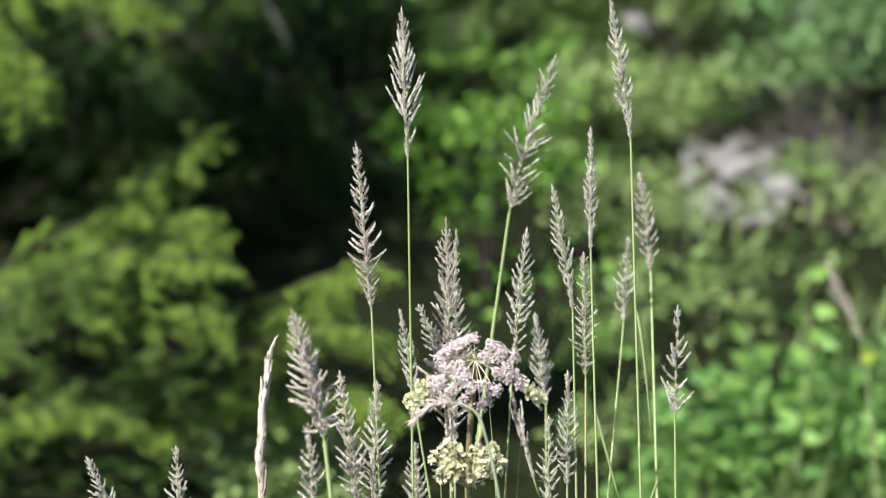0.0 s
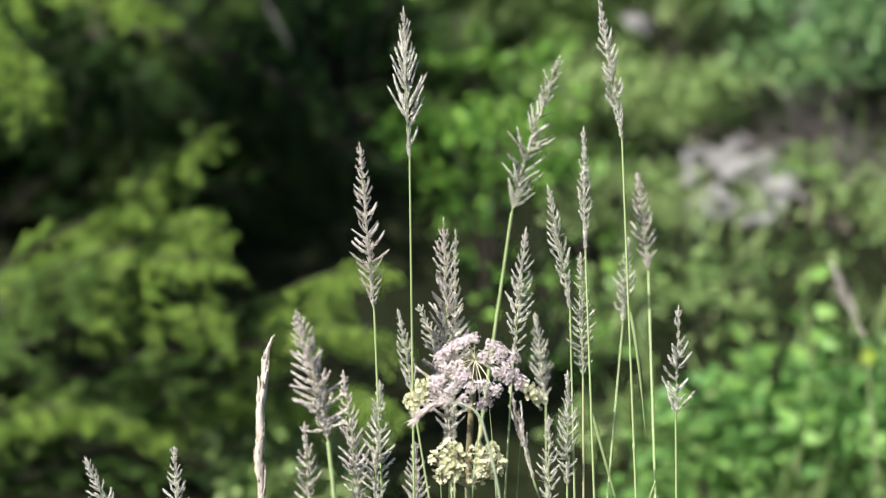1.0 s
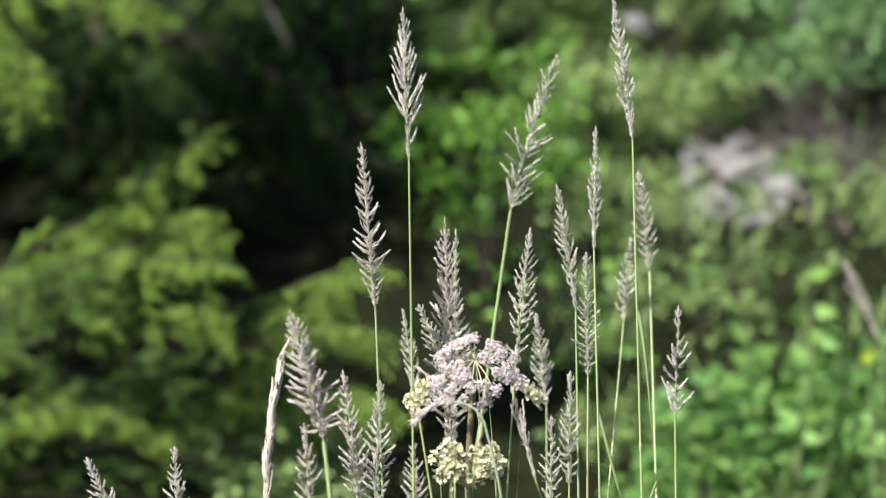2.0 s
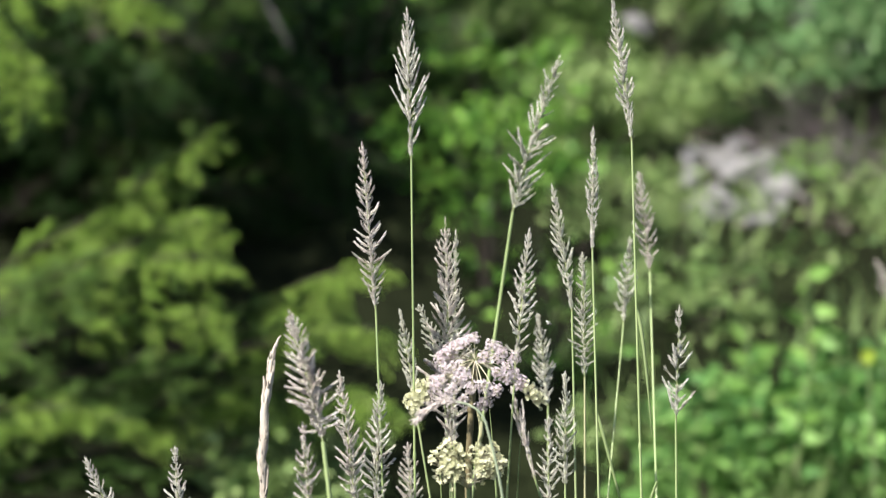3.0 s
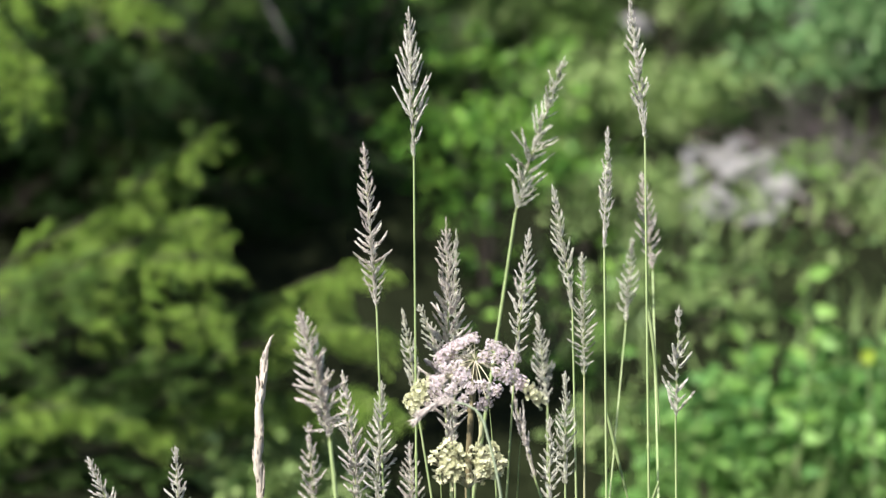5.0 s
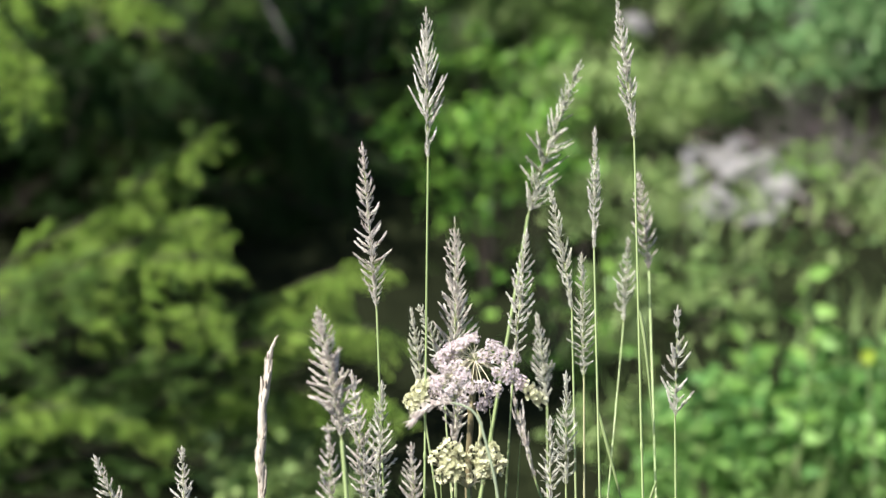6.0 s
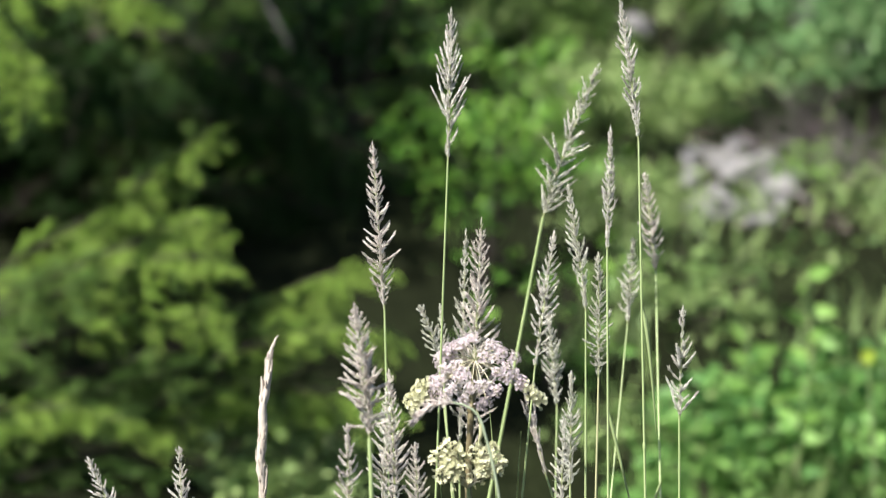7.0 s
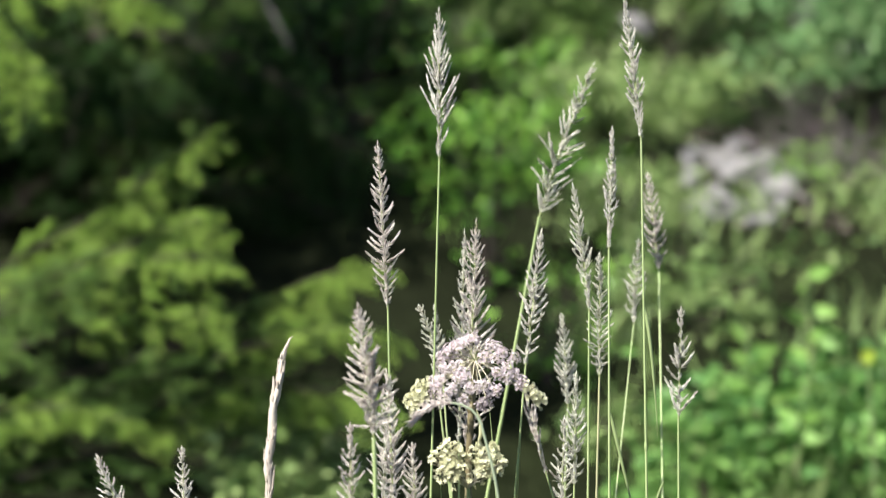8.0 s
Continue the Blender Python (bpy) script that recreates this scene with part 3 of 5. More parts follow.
def side_umbel():
    """The lower, still greenish umbel on a branch of its own before the main stem."""
    ob = thing("budding_umbel", 0.040, -0.045, 0, "yellow-green budding umbel on a thin stalk below the pink one", "wildflower")
    base = Vector((-0.018, 0, 0.425))
    part("stem", stem_mesh([(0, 0, -0.01), (-0.006, 0.01, 0.25), (-0.016, 0.004, 0.38), base - Vector((0, 0, 0.012))], 0.0028, 0.0016, M_STEM), ob)
    kinds = [umbellet_mesh(540 + i, M_PETAL_DULL, 0.0112, 30, 1.1, 0.0050, 0.45, 0.016) for i in range(4)]
    rng = random.Random(8)
    for i, (dx, dy, dz) in enumerate(((-2.0, 0.3, 1.2), (-2.9, 0.6, 0.3), (-2.0, 1.3, 0.1), (-1.1, 1.0, 0.8), (-2.3, 1.2, -0.9), (-1.3, 1.3, -0.4), (0.7, 0.6, 0.9), (1.7, 0.2, 1.1), (1.0, 1.3, 0.0),
                                      (2.1, 0.8, 0.0), (1.4, 1.2, -0.8), (0.5, 1.2, -0.7))):
        top = base + Vector((dx, -dy, dz)) * 0.0092 + Vector((0.0028, 0, 0.0085))
        foot_at = base - Vector((0, 0, 0.012))
        face = ((top - foot_at).normalized() + Vector((0, -0.4, 0.3))).normalized()
        foot = top - face * 0.0085
        sh = Shape()
        sh.tube([foot_at, foot_at.lerp(foot, 0.5) + Vector((0, 0, 0.001)), foot], [0.0006, 0.0005, 0.0004], 5)
        part("ray", sh.mesh("ray", M_RAY), ob)
        q = face.to_track_quat("Z", "Y") @ Euler((0, 0, rng.uniform(0, 6))).to_quaternion()
        s = rng.uniform(0.75, 1.0)
        part("umbellet", kinds[i % 4], ob, Matrix.LocRotScale(top, q, (s, s, s)))


umbel_plant()
side_umbel()


def straw_spike():
    """A bleached, closed grass spike, twisted and dry."""
    ob = thing("dry_seed_spike", -0.1608, -0.06, 0, "bleached closed seed spike, twisted and dry", "seed spike")
    part("stem", stem_mesh([(0, 0, -0.01), (0.001, 0, 0.30), (0.0035, 0, 0.405)], 0.0012, 0.0011, M_STRAW), ob)
    sh = Shape()
    rng = np.random.default_rng(5)
    length = 0.138

    def axis(s):
        return 0.0185 * s * s - 0.0120 * s + 0.0010 * np.sin(s * 19)

    hs = np.linspace(0, 1, 16)
    sh.tube([(float(axis(h)), 0, h * length) for h in hs], [0.0039 * min(1, 0.4 + 4 * h) * (1.02 - 0.75 * h**4) * (1 + 0.16 * math.sin(h * 41)) for h in hs], 7)
    n = 150
    s = np.sort(rng.uniform(-0.02, 0.90, n))
    turn = rng.uniform(0, 6.3, n)
    r = 0.0030 * np.minimum(1, 0.5 + 4 * np.abs(s)) * (1.05 - 0.6 * s * s)
    at = np.stack([axis(s) + r * np.cos(turn), r * np.sin(turn), s * length], 1)
    ax = np.stack([np.cos(turn) * 0.16 + 0.02 + rng.normal(0, 0.05, n), np.sin(turn) * 0.16, np.ones(n)], 1)
    long = rng.uniform(0.007, 0.011, n)
    sh.many(scattered(SPINDLE, at, ax, np.stack([long * 0.12, long * 0.10, long], 1), turn), SPINDLE_FACES)
    # dry sheaths that stand off the spike
    for h, turn, ln in ((0.02, 2.9, 0.016), (0.05, 0.4, 0.020), (0.16, 3.0, 0.022), (0.27, 0.2, 0.018), (0.44, 2.6, 0.020), (0.52, 0.5, 0.024), (0.66, 3.1, 0.018), (0.79, 0.1, 0.014)):
        x, y = float(axis(h)) + 0.0014 * math.cos(turn), -0.0014
        sh.tube([(x, y, h * length - 0.004), (x + 0.0010 * math.cos(turn), y, h * length + ln * 0.4), (x + 0.0014 * math.cos(turn), y, h * length + ln * 0.8), (x + 0.0022 * math.cos(turn), y, h * length + ln)],
                [0.0008, 0.0014, 0.0011, 0.0004], 6, 0, 0.7)
    # a torn tip bent aside
    x = float(axis(1.0))
    sh.tube([(x, 0, length - 0.003), (x + 0.0018, 0, length + 0.004), (x + 0.0046, 0, length + 0.0070)], [0.0014, 0.0010, 0.0002], 5)
    head = part("seed_head", sh.mesh("seed_head", M_STRAW), ob, pose(0.0035, 0, 0.404, 0, 0.2, 0))
    REEDS["straw"] = (ob, head)


straw_spike()


def nodding_stalk():
    """A stalk that arches over before the umbel, its soft head hanging."""
    ob = thing("nodding_reed", 0.053, -0.2, 0, "arching reed stalk with a soft hanging pinkish head before the umbel", "reed")
    part("stem", stem_mesh([(0, 0, -0.01), (-0.001, 0, 0.3243), (-0.0062, 0, 0.4236), (-0.0204, 0, 0.4875)], 0.0015, 0.0011, M_STEM_BLUE, (0.5,)), ob)
    sh = Shape()
    arch = [(0, 0), (-0.0035, 0.0070), (-0.0085, 0.0125), (-0.017, 0.0168), (-0.029, 0.0190), (-0.0388, 0.0182), (-0.046, 0.0153), (-0.0533, 0.0097), (-0.0606, 0.0020)]
    arch = [(x * 0.946, z * 0.946) for x, z in arch]
    sh.tube([(x, 0, z) for x, z in arch[:5]], [0.0011, 0.0011, 0.0010, 0.0009, 0.0008], 6, 0, 0.7)
    sh.tube([(x, 0, z) for x, z in arch[4:]], [0.0008, 0.0007, 0.0006, 0.0004, 0.0002], 6, 1, 0.7)
    rng = np.random.default_rng(9)
    n = 280
    s = np.sort(rng.uniform(0.36, 0.97, n) ** 0.8)
    u = s * (len(arch) - 1)
    k = np.minimum(u.astype(int), len(arch) - 2)
    A = np.array(arch)
    p = A[k] + (A[k + 1] - A[k]) * (u - k)[:, None]
    d = A[k + 1] - A[k]
    d /= np.linalg.norm(d, axis=1, keepdims=True)
    ax = np.stack([d[:, 0] + rng.normal(0, 0.12, n), rng.normal(0, 0.3, n), d[:, 1] - 0.34 * s + rng.normal(0, 0.42, n)], 1)
    long = rng.uniform(0.005, 0.0095, n) * (0.75 + 0.5 * s)
    sh.many(scattered(SPINDLE, np.stack([p[:, 0], rng.normal(0, 0.0016, n), p[:, 1] + rng.normal(0, 0.0009, n)], 1), ax, np.stack([long * 0.06, long * 0.05, long], 1), rng.uniform(0, 6, n)), SPINDLE_FACES, 1)
    head = part("hanging_head", sh.mesh("hanging_head", M_STEM_BLUE, M_SPIKE_PINK), ob, pose(-0.0204, 0, 0.4875))
    REEDS["nodding"] = (ob, head)


nodding_stalk()


# ---- the wood's edge behind ----
def bank(x, y):
    """Height of the ground: level round the grasses, then a bank that climbs into the wood."""
    foot = 2.9 + 1.3 * min(1.0, max(0.0, (-0.2 - x) / 0.8))
    rise = 0.30 * max(0.0, min(y, 16.0) - foot) + 0.02 * max(0.0, y - 16.0)
    near = min(1.0, max(0.0, (y - 1.0) / 2.5))
    return rise + near * (0.10 * noise.noise((x * 0.8, y * 0.8, 0.3)) + 0.035 * noise.noise((x * 3.1, y * 3.1, 1.7)))


def ground():
    xs = np.r_[-400, -150, -60, -25, -12, -7, np.arange(-4, 4.01, 0.1), 7, 12, 25, 60, 150, 400]
    ys = np.r_[-400, -150, -60, -25, -12, -6, -3, np.arange(-1, 8.01, 0.1), 9, 10, 12, 14, 16, 25, 60, 150, 400]
    sh = Shape()
    v = [(x, y, bank(x, y)) for y in ys for x in xs]
    w = len(xs)
    f = [(j * w + i, j * w + i + 1, (j + 1) * w + i + 1, (j + 1) * w + i) for j in range(len(ys) - 1) for i in range(w - 1)]
    sh.add(v, f)
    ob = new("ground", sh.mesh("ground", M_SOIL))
    tagged(ob, "forest soil coloured near black for tree shade, rising as a bank into the wood", "ground", kind="structure")


ground()


# spruce boughs: a main limb, side twigs in a flat spray, and needles all along them
def bough_shape(seed, needles_per_m, needle_size, sag, wide=0.2, spread=0.34, step=0.07, shady_share=0.0):
    rng = np.random.default_rng(seed)
    sh = Shape()
    twigs = []

    def limb(p0, d, length, r, drop, shady=False):
        pts = [np.array(p0, float)]
        d = np.array(d, float)
        for i in range(5):
            d = d + np.array([0, 0, -drop / 5]) + rng.normal(0, 0.03, 3)
            d /= np.linalg.norm(d)
            pts.append(pts[-1] + d * length / 5)
        steps = (0, 1, 2, 3, 4, 5) if r > 0.008 else (0, 2, 5) if r > 0.003 else (0, 5)
        sh.tube([tuple(pts[i]) for i in steps], [r * (1 - 0.75 * i / 5) for i in steps], 5 if r > 0.008 else 3, 1)
        twigs.append((np.array(pts), length, shady))
        return np.array(pts)

    def along(pts, s):
        u = s * 5
        k = min(int(u), 4)
        return pts[k] + (pts[k + 1] - pts[k]) * (u - k), (pts[k + 1] - pts[k]) / np.linalg.norm(pts[k + 1] - pts[k])

    main = limb((0, 0, 0), (1, 0, 0.10), 1.0, 0.010, sag)
    s = 0.10
    side = 1
    while s < 0.97:
        p, d = along(main, s)
        flat = np.cross([0, 0, 1], d)
        flat /= np.linalg.norm(flat)
        ln = (spread * (1 - s) ** 0.8 + 0.06) * rng.uniform(0.75, 1.15)
        a = rng.uniform(0.7, 0.95)
        # a share of side twigs takes the dark needles, as if in shade
        shady = rng.random() < shady_share
        t = limb(p, d * math.cos(a) + flat * side * math.sin(a) + np.array([0, 0, rng.uniform(-0.34, 0.14)]), ln, 0.004, 0.8 * rng.uniform(0.2, 1.4), shady)
        q, side2 = 0.22, 1
        while q < 0.95:
            p2, d2 = along(t, q)
            f2 = np.cross([0, 0, 1], d2)
            f2 /= np.linalg.norm(f2) + 1e-9
            l2 = (0.15 * (1 - q) + 0.05) * rng.uniform(0.7, 1.2) * min(1, ln / 0.25)
            limb(p2, d2 * 0.72 + f2 * side2 * 0.66 + np.array([0, 0, rng.uniform(-0.35, 0.08)]), l2, 0.002, 0.3, shady)
            side2 = -side2
            q += 0.085 / ln * rng.uniform(0.8, 1.2)
        side = -side
        s += step * rng.uniform(0.8, 1.2)
    at, ax, shady_needles = [], [], []
    for pts, length, shady in twigs:
        n = max(3, int(length * needles_per_m))
        u = rng.uniform(0.05, 5, n)
        k = np.minimum(u.astype(int), 4)
        d = pts[k + 1] - pts[k]
        at.append(pts[k] + d * (u - k)[:, None])
        d = d / np.linalg.norm(d, axis=1, keepdims=True)
        r = rng.normal(0, 1, (n, 3))
        r -= d * (r * d).sum(1, keepdims=True)
        r /= np.linalg.norm(r, axis=1, keepdims=True)
        r[:, 2] += 0.25
        ax.append(d * 0.75 + r * 0.7)
        shady_needles.append(np.full(n, shady))
    at, ax, shady_needles = np.concatenate(at), np.concatenate(ax), np.concatenate(shady_needles)
    n = len(at)
    piece = np.array([(-0.5, 0, 0), (0.5, 0, 0), (0, 0, 1.0)])
    ln = needle_size * rng.uniform(0.75, 1.2, n)
    needles = scattered(piece, at, ax, np.stack([ln * wide, ln, ln], 1), rng.uniform(0, 6, n))
    for slot, which in ((0, ~shady_needles), (2, shady_needles)):
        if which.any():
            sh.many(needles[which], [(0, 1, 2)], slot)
    return sh


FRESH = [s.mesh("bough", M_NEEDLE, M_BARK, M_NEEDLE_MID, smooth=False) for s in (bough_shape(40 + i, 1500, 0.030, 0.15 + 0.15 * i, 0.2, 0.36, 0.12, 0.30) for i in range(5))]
SHADED = [s.mesh("bough", M_NEEDLE_SHADED, M_BARK, smooth=False) for s in (bough_shape(60 + i, 340, 0.034, 0.2 + 0.12 * i, 0.26) for i in range(4))]
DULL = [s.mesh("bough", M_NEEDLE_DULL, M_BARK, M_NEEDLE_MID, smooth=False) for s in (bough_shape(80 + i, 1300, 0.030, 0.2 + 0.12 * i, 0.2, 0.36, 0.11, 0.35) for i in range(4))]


def aim(root, tip, spin=0.0, scale=None):
    """The pose of a bough from root to tip; its spray lies level, spun about its limb by spin degrees."""
    a, b = Vector(root), Vector(tip)
    d = (b - a).normalized()
    y = Vector((0, 0, 1)).cross(d).normalized()
    z = d.cross(y)
    m = Matrix((d, y, z)).transposed().to_4x4()
    s = scale or (b - a).length
    return Matrix.Translation(a) @ m @ pose(0, 0, 0, spin) @ Matrix.Diagonal((s, s, s, 1))


def spruce(x, y, height, reach, first, seed, label, data=None, whorls=14, per=6, skip=None):
    """A spruce: trunk, and whorls of boughs from the height first upward."""
    rng = random.Random(seed)
    z0 = bank(x, y)
    ob = thing("spruce_tree", x, y, z0, label, "tree")
    sh = Shape()
    hs = [0, 0.02, 0.06, 0.2, 0.4, 0.6, 0.8, 1.0]
    sh.tube([(0.03 * math.sin(h * 5 + seed), 0.03 * math.cos(h * 4), h * height - 0.05) for h in hs], [0.024 * height * (1.25 - 1.2 * h if h > 0.03 else 1.6) * 0.5 + 0.004 for h in hs], 9)
    part("trunk", sh.mesh("trunk", M_BARK), ob)
    for w in range(whorls):
        h = first + (height * 0.96 - first) * (w / whorls) ** 1.1
        size = reach * (1 - (h / height) ** 1.2) + 0.12
        for k in range(per):
            a = 2 * math.pi * (k + 0.5 * (w % 2)) / per + rng.uniform(-0.3, 0.3)
            if skip and skip(h, a):
                continue
            tilt = rng.uniform(-0.28, 0.05) - 0.1 * (1 - h / height)
            s = size * rng.uniform(0.8, 1.15)
            root = Vector((0, 0, h + rng.uniform(-0.08, 0.08)))
            tip = root + Vector((math.cos(a), math.sin(a), tilt)) * s
            part("bough", rng.choice(data or SHADED), ob, aim(root, tip, rng.uniform(-12, 12)))
    return ob


def tier(tree, line, start, n, first, last, long, data, seed, label=""):
    """A main limb along line and n side boughs from the share start of it outward; they point from first to last, long metres."""
    rng = np.random.default_rng(seed)
    off = tree.matrix_basis.translation
    pts = [Vector(p) - off for p in line]
    sh = Shape()
    sh.tube(pts, [0.0055 - 0.004 * i / (len(pts) - 1) for i in range(len(pts))], 6)
    part("limb", sh.mesh("limb", M_BARK), tree)

    def spray(root, d, reach, data=data, label=label):
        """A bough from root along d whose flat side looks up to the light."""
        d = d.normalized()
        y = (Vector((-0.30, -0.60, 0.74)) + Vector(rng.normal(0, 0.35, 3))).cross(d).normalized()
        m = Matrix((d, y, d.cross(y))).transposed().to_4x4()
        part("bough", data[int(rng.integers(0, len(data)))], tree, Matrix.Translation(root) @ m @ Matrix.Diagonal((reach, reach, reach, 1)), label)

    for i, (a, b) in enumerate(zip(pts, pts[1:])):
        if i / (len(pts) - 1) > start - 0.1:
            spray(a, b - a, (b - a).length * 1.4)
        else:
            # near the trunk a duller spray covers the bare limb
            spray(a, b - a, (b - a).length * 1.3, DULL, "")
    for i in range(n):
        s = start + (1 - start) * (i + rng.uniform(0, 0.8)) / n
        u = min(s, 0.999) * (len(pts) - 1)
        k = int(u)
        spray(pts[k].lerp(pts[k + 1], u - k), Vector(first).lerp(Vector(last), s) + Vector(rng.normal(0, 0.28, 3)), (long[0] + (long[1] - long[0]) * s) * rng.uniform(0.7, 1.2))


YOUNG = spruce(-1.45, 3.7, 4.6, 1.0, 0.25, 5, "young spruce with sunlit drooping boughs over the bank",
               whorls=17, per=8, skip=lambda h, a: h < 1.3)
SUNLIT = "sunlit bough with fresh green needles"
tier(YOUNG, ((-1.393, 3.5, 1.21), (-1.033, 3.0, 1.116), (-0.878, 2.8, 1.018), (-0.757, 2.7, 0.971)), 0.4, 10, (0.25, -0.4, -0.9), (0.2, -0.3, -0.9), (0.18, 0.14), FRESH, 316, SUNLIT)
tier(YOUNG, ((-1.426, 3.6, 0.267), (-1.08, 3.25, 0.347), (-0.867, 3.0, 0.425), (-0.682, 2.85, 0.525), (-0.558, 2.75, 0.605), (-0.478, 2.7, 0.662), (-0.428, 2.68, 0.703)), 0.28, 30, (0.85, -0.35, -0.25), (0.75, -0.25, -0.5), (0.2, 0.045), FRESH, 301, SUNLIT)
tier(YOUNG, ((-1.426, 3.6, 0.236), (-1.071, 3.2, 0.298), (-0.851, 2.9, 0.366), (-0.669, 2.75, 0.45), (-0.523, 2.66, 0.513), (-0.435, 2.6, 0.541)), 0.5, 16, (0.85, -0.3, -0.3), (0.8, -0.2, -0.5), (0.13, 0.09), FRESH, 311, SUNLIT)
tier(YOUNG, ((-1.426, 3.6, 0.224), (-1.071, 3.2, 0.281), (-0.851, 2.9, 0.344), (-0.665, 2.72, 0.415), (-0.508, 2.62, 0.468), (-0.41, 2.55, 0.477)), 0.5, 15, (0.85, -0.3, -0.3), (0.8, -0.2, -0.45), (0.13, 0.09), FRESH, 317, SUNLIT)
tier(YOUNG, ((-1.426, 3.6, 0.187), (-1.071, 3.2, 0.224), (-0.851, 2.9, 0.268), (-0.68, 2.75, 0.329), (-0.532, 2.65, 0.363), (-0.424, 2.6, 0.367)), 0.55, 11, (0.85, -0.3, -0.3), (0.8, -0.2, -0.4), (0.13, 0.1), FRESH, 312, SUNLIT)
tier(YOUNG, ((-1.416, 3.6, 0.04), (-1.031, 3.3, 0.121), (-0.714, 3.1, 0.211), (-0.498, 2.95, 0.28), (-0.359, 2.85, 0.359), (-0.26, 2.8, 0.412), (-0.179, 2.78, 0.439)), 0.62, 12, (0.85, -0.3, -0.1), (0.8, -0.3, -0.3), (0.17, 0.12), FRESH, 302, SUNLIT)
tier(YOUNG, ((-1.416, 3.6, 0.015), (-1.013, 3.2, 0.098), (-0.695, 2.95, 0.181), (-0.484, 2.8, 0.245), (-0.328, 2.7, 0.307), (-0.2, 2.64, 0.338), (-0.117, 2.6, 0.336)), 0.56, 11, (0.85, -0.3, -0.15), (0.8, -0.2, -0.35), (0.16, 0.1), FRESH, 313, SUNLIT)
tier(YOUNG, ((-1.393, 3.5, -0.082), (-1.052, 3.1, 0.064), (-0.851, 2.9, 0.159), (-0.718, 2.8, 0.176), (-0.592, 2.72, 0.158)), 0.52, 8, (0.6, -0.4, -0.5), (0.7, -0.4, -0.4), (0.11, 0.08), FRESH, 303, SUNLIT)
tier(YOUNG, ((-1.37, 3.4, -0.103), (-1.033, 3.0, 0.032), (-0.899, 2.8, 0.133), (-0.83, 2.7, 0.16)), 0.6, 6, (0.5, -0.4, -0.5), (0.5, -0.4, -0.5), (0.09, 0.07), FRESH, 314, SUNLIT)
tier(YOUNG, ((-1.393, 3.5, 1.041), (-1.052, 3.1, 0.965), (-0.876, 2.85, 0.891), (-0.796, 2.75, 0.851), (-0.744, 2.68, 0.803)), 0.38, 16, (0.25, -0.4, -0.9), (0.15, -0.3, -0.9), (0.2, 0.13), FRESH, 304, SUNLIT)
tier(YOUNG, ((-1.44, 3.7, 1.176), (-1.049, 3.4, 1.096), (-0.807, 3.2, 1.038), (-0.663, 3.05, 0.997), (-0.563, 2.95, 0.949)), 0.45, 8, (0.3, -0.3, -0.8), (0.25, -0.3, -0.85), (0.17, 0.1), FRESH, 305, SUNLIT)
tier(YOUNG, ((-1.393, 3.5, -0.19), (-0.939, 3.1, -0.03), (-0.634, 2.9, 0.09), (-0.462, 2.8, 0.185), (-0.36, 2.75, 0.235)), 0.5, 12, (0.8, -0.3, -0.2), (0.5, -0.3, -0.5), (0.13, 0.12), FRESH, 306, SUNLIT)
tier(YOUNG, ((-1.416, 3.6, -0.06), (-0.9, 3.3, 0.06), (-0.535, 3.0, 0.154), (-0.324, 2.8, 0.208), (-0.2, 2.68, 0.215), (-0.107, 2.62, 0.195)), 0.5, 14, (0.8, -0.3, -0.35), (0.7, -0.2, -0.5), (0.13, 0.1), FRESH, 318, SUNLIT)

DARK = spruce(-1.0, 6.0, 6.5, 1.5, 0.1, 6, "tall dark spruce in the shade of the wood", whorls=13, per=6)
tier(DARK, ((-0.983, 5.8, 0.718), (-0.881, 5.4, 0.672), (-0.787, 5.1, 0.599), (-0.721, 4.9, 0.528)), 0.1, 8, (0.3, -0.6, -0.6), (0.3, -0.4, -0.8), (0.24, 0.18), SHADED, 324)
tier(DARK, ((-0.983, 5.8, 0.952), (-0.977, 5.4, 0.863), (-0.986, 5.1, 0.736), (-0.989, 4.9, 0.632)), 0.1, 8, (-0.3, -0.6, -0.6), (-0.1, -0.4, -0.8), (0.24, 0.18), SHADED, 325)
tier(DARK, ((-1.034, 5.6, 0.98), (-0.686, 5.0, 0.918), (-0.477, 4.6, 0.852), (-0.339, 4.4, 0.765)), 0.2, 9, (0.7, -0.4, -0.5), (0.5, -0.3, -0.8), (0.3, 0.18), SHADED, 321)
tier(DARK, ((-1.034, 5.6, 0.719), (-0.655, 5.0, 0.721), (-0.406, 4.6, 0.694), (-0.2, 4.4, 0.64)), 0.25, 10, (0.7, -0.4, -0.5), (0.6, -0.3, -0.7), (0.28, 0.18), SHADED, 322)
tier(DARK, ((-1.034, 5.6, 0.507), (-0.655, 5.0, 0.525), (-0.441, 4.7, 0.52), (-0.259, 4.5, 0.47)), 0.25, 9, (0.7, -0.4, -0.5), (0.6, -0.3, -0.7), (0.26, 0.16), SHADED, 323)
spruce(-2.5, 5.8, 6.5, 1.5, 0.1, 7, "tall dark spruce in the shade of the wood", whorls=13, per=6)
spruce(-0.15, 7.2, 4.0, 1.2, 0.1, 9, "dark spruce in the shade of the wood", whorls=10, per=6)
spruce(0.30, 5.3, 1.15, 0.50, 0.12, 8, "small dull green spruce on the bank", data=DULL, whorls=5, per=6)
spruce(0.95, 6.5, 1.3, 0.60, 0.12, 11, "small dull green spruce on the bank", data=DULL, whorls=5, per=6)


# added seedlings in near-black needles, standing in for dark gaps
spruce(0.84, 5.6, 0.24, 0.13, 0.03, 12, "dark spruce seedling added to fill a dark gap on the bank", data=SHADED, whorls=5, per=8)
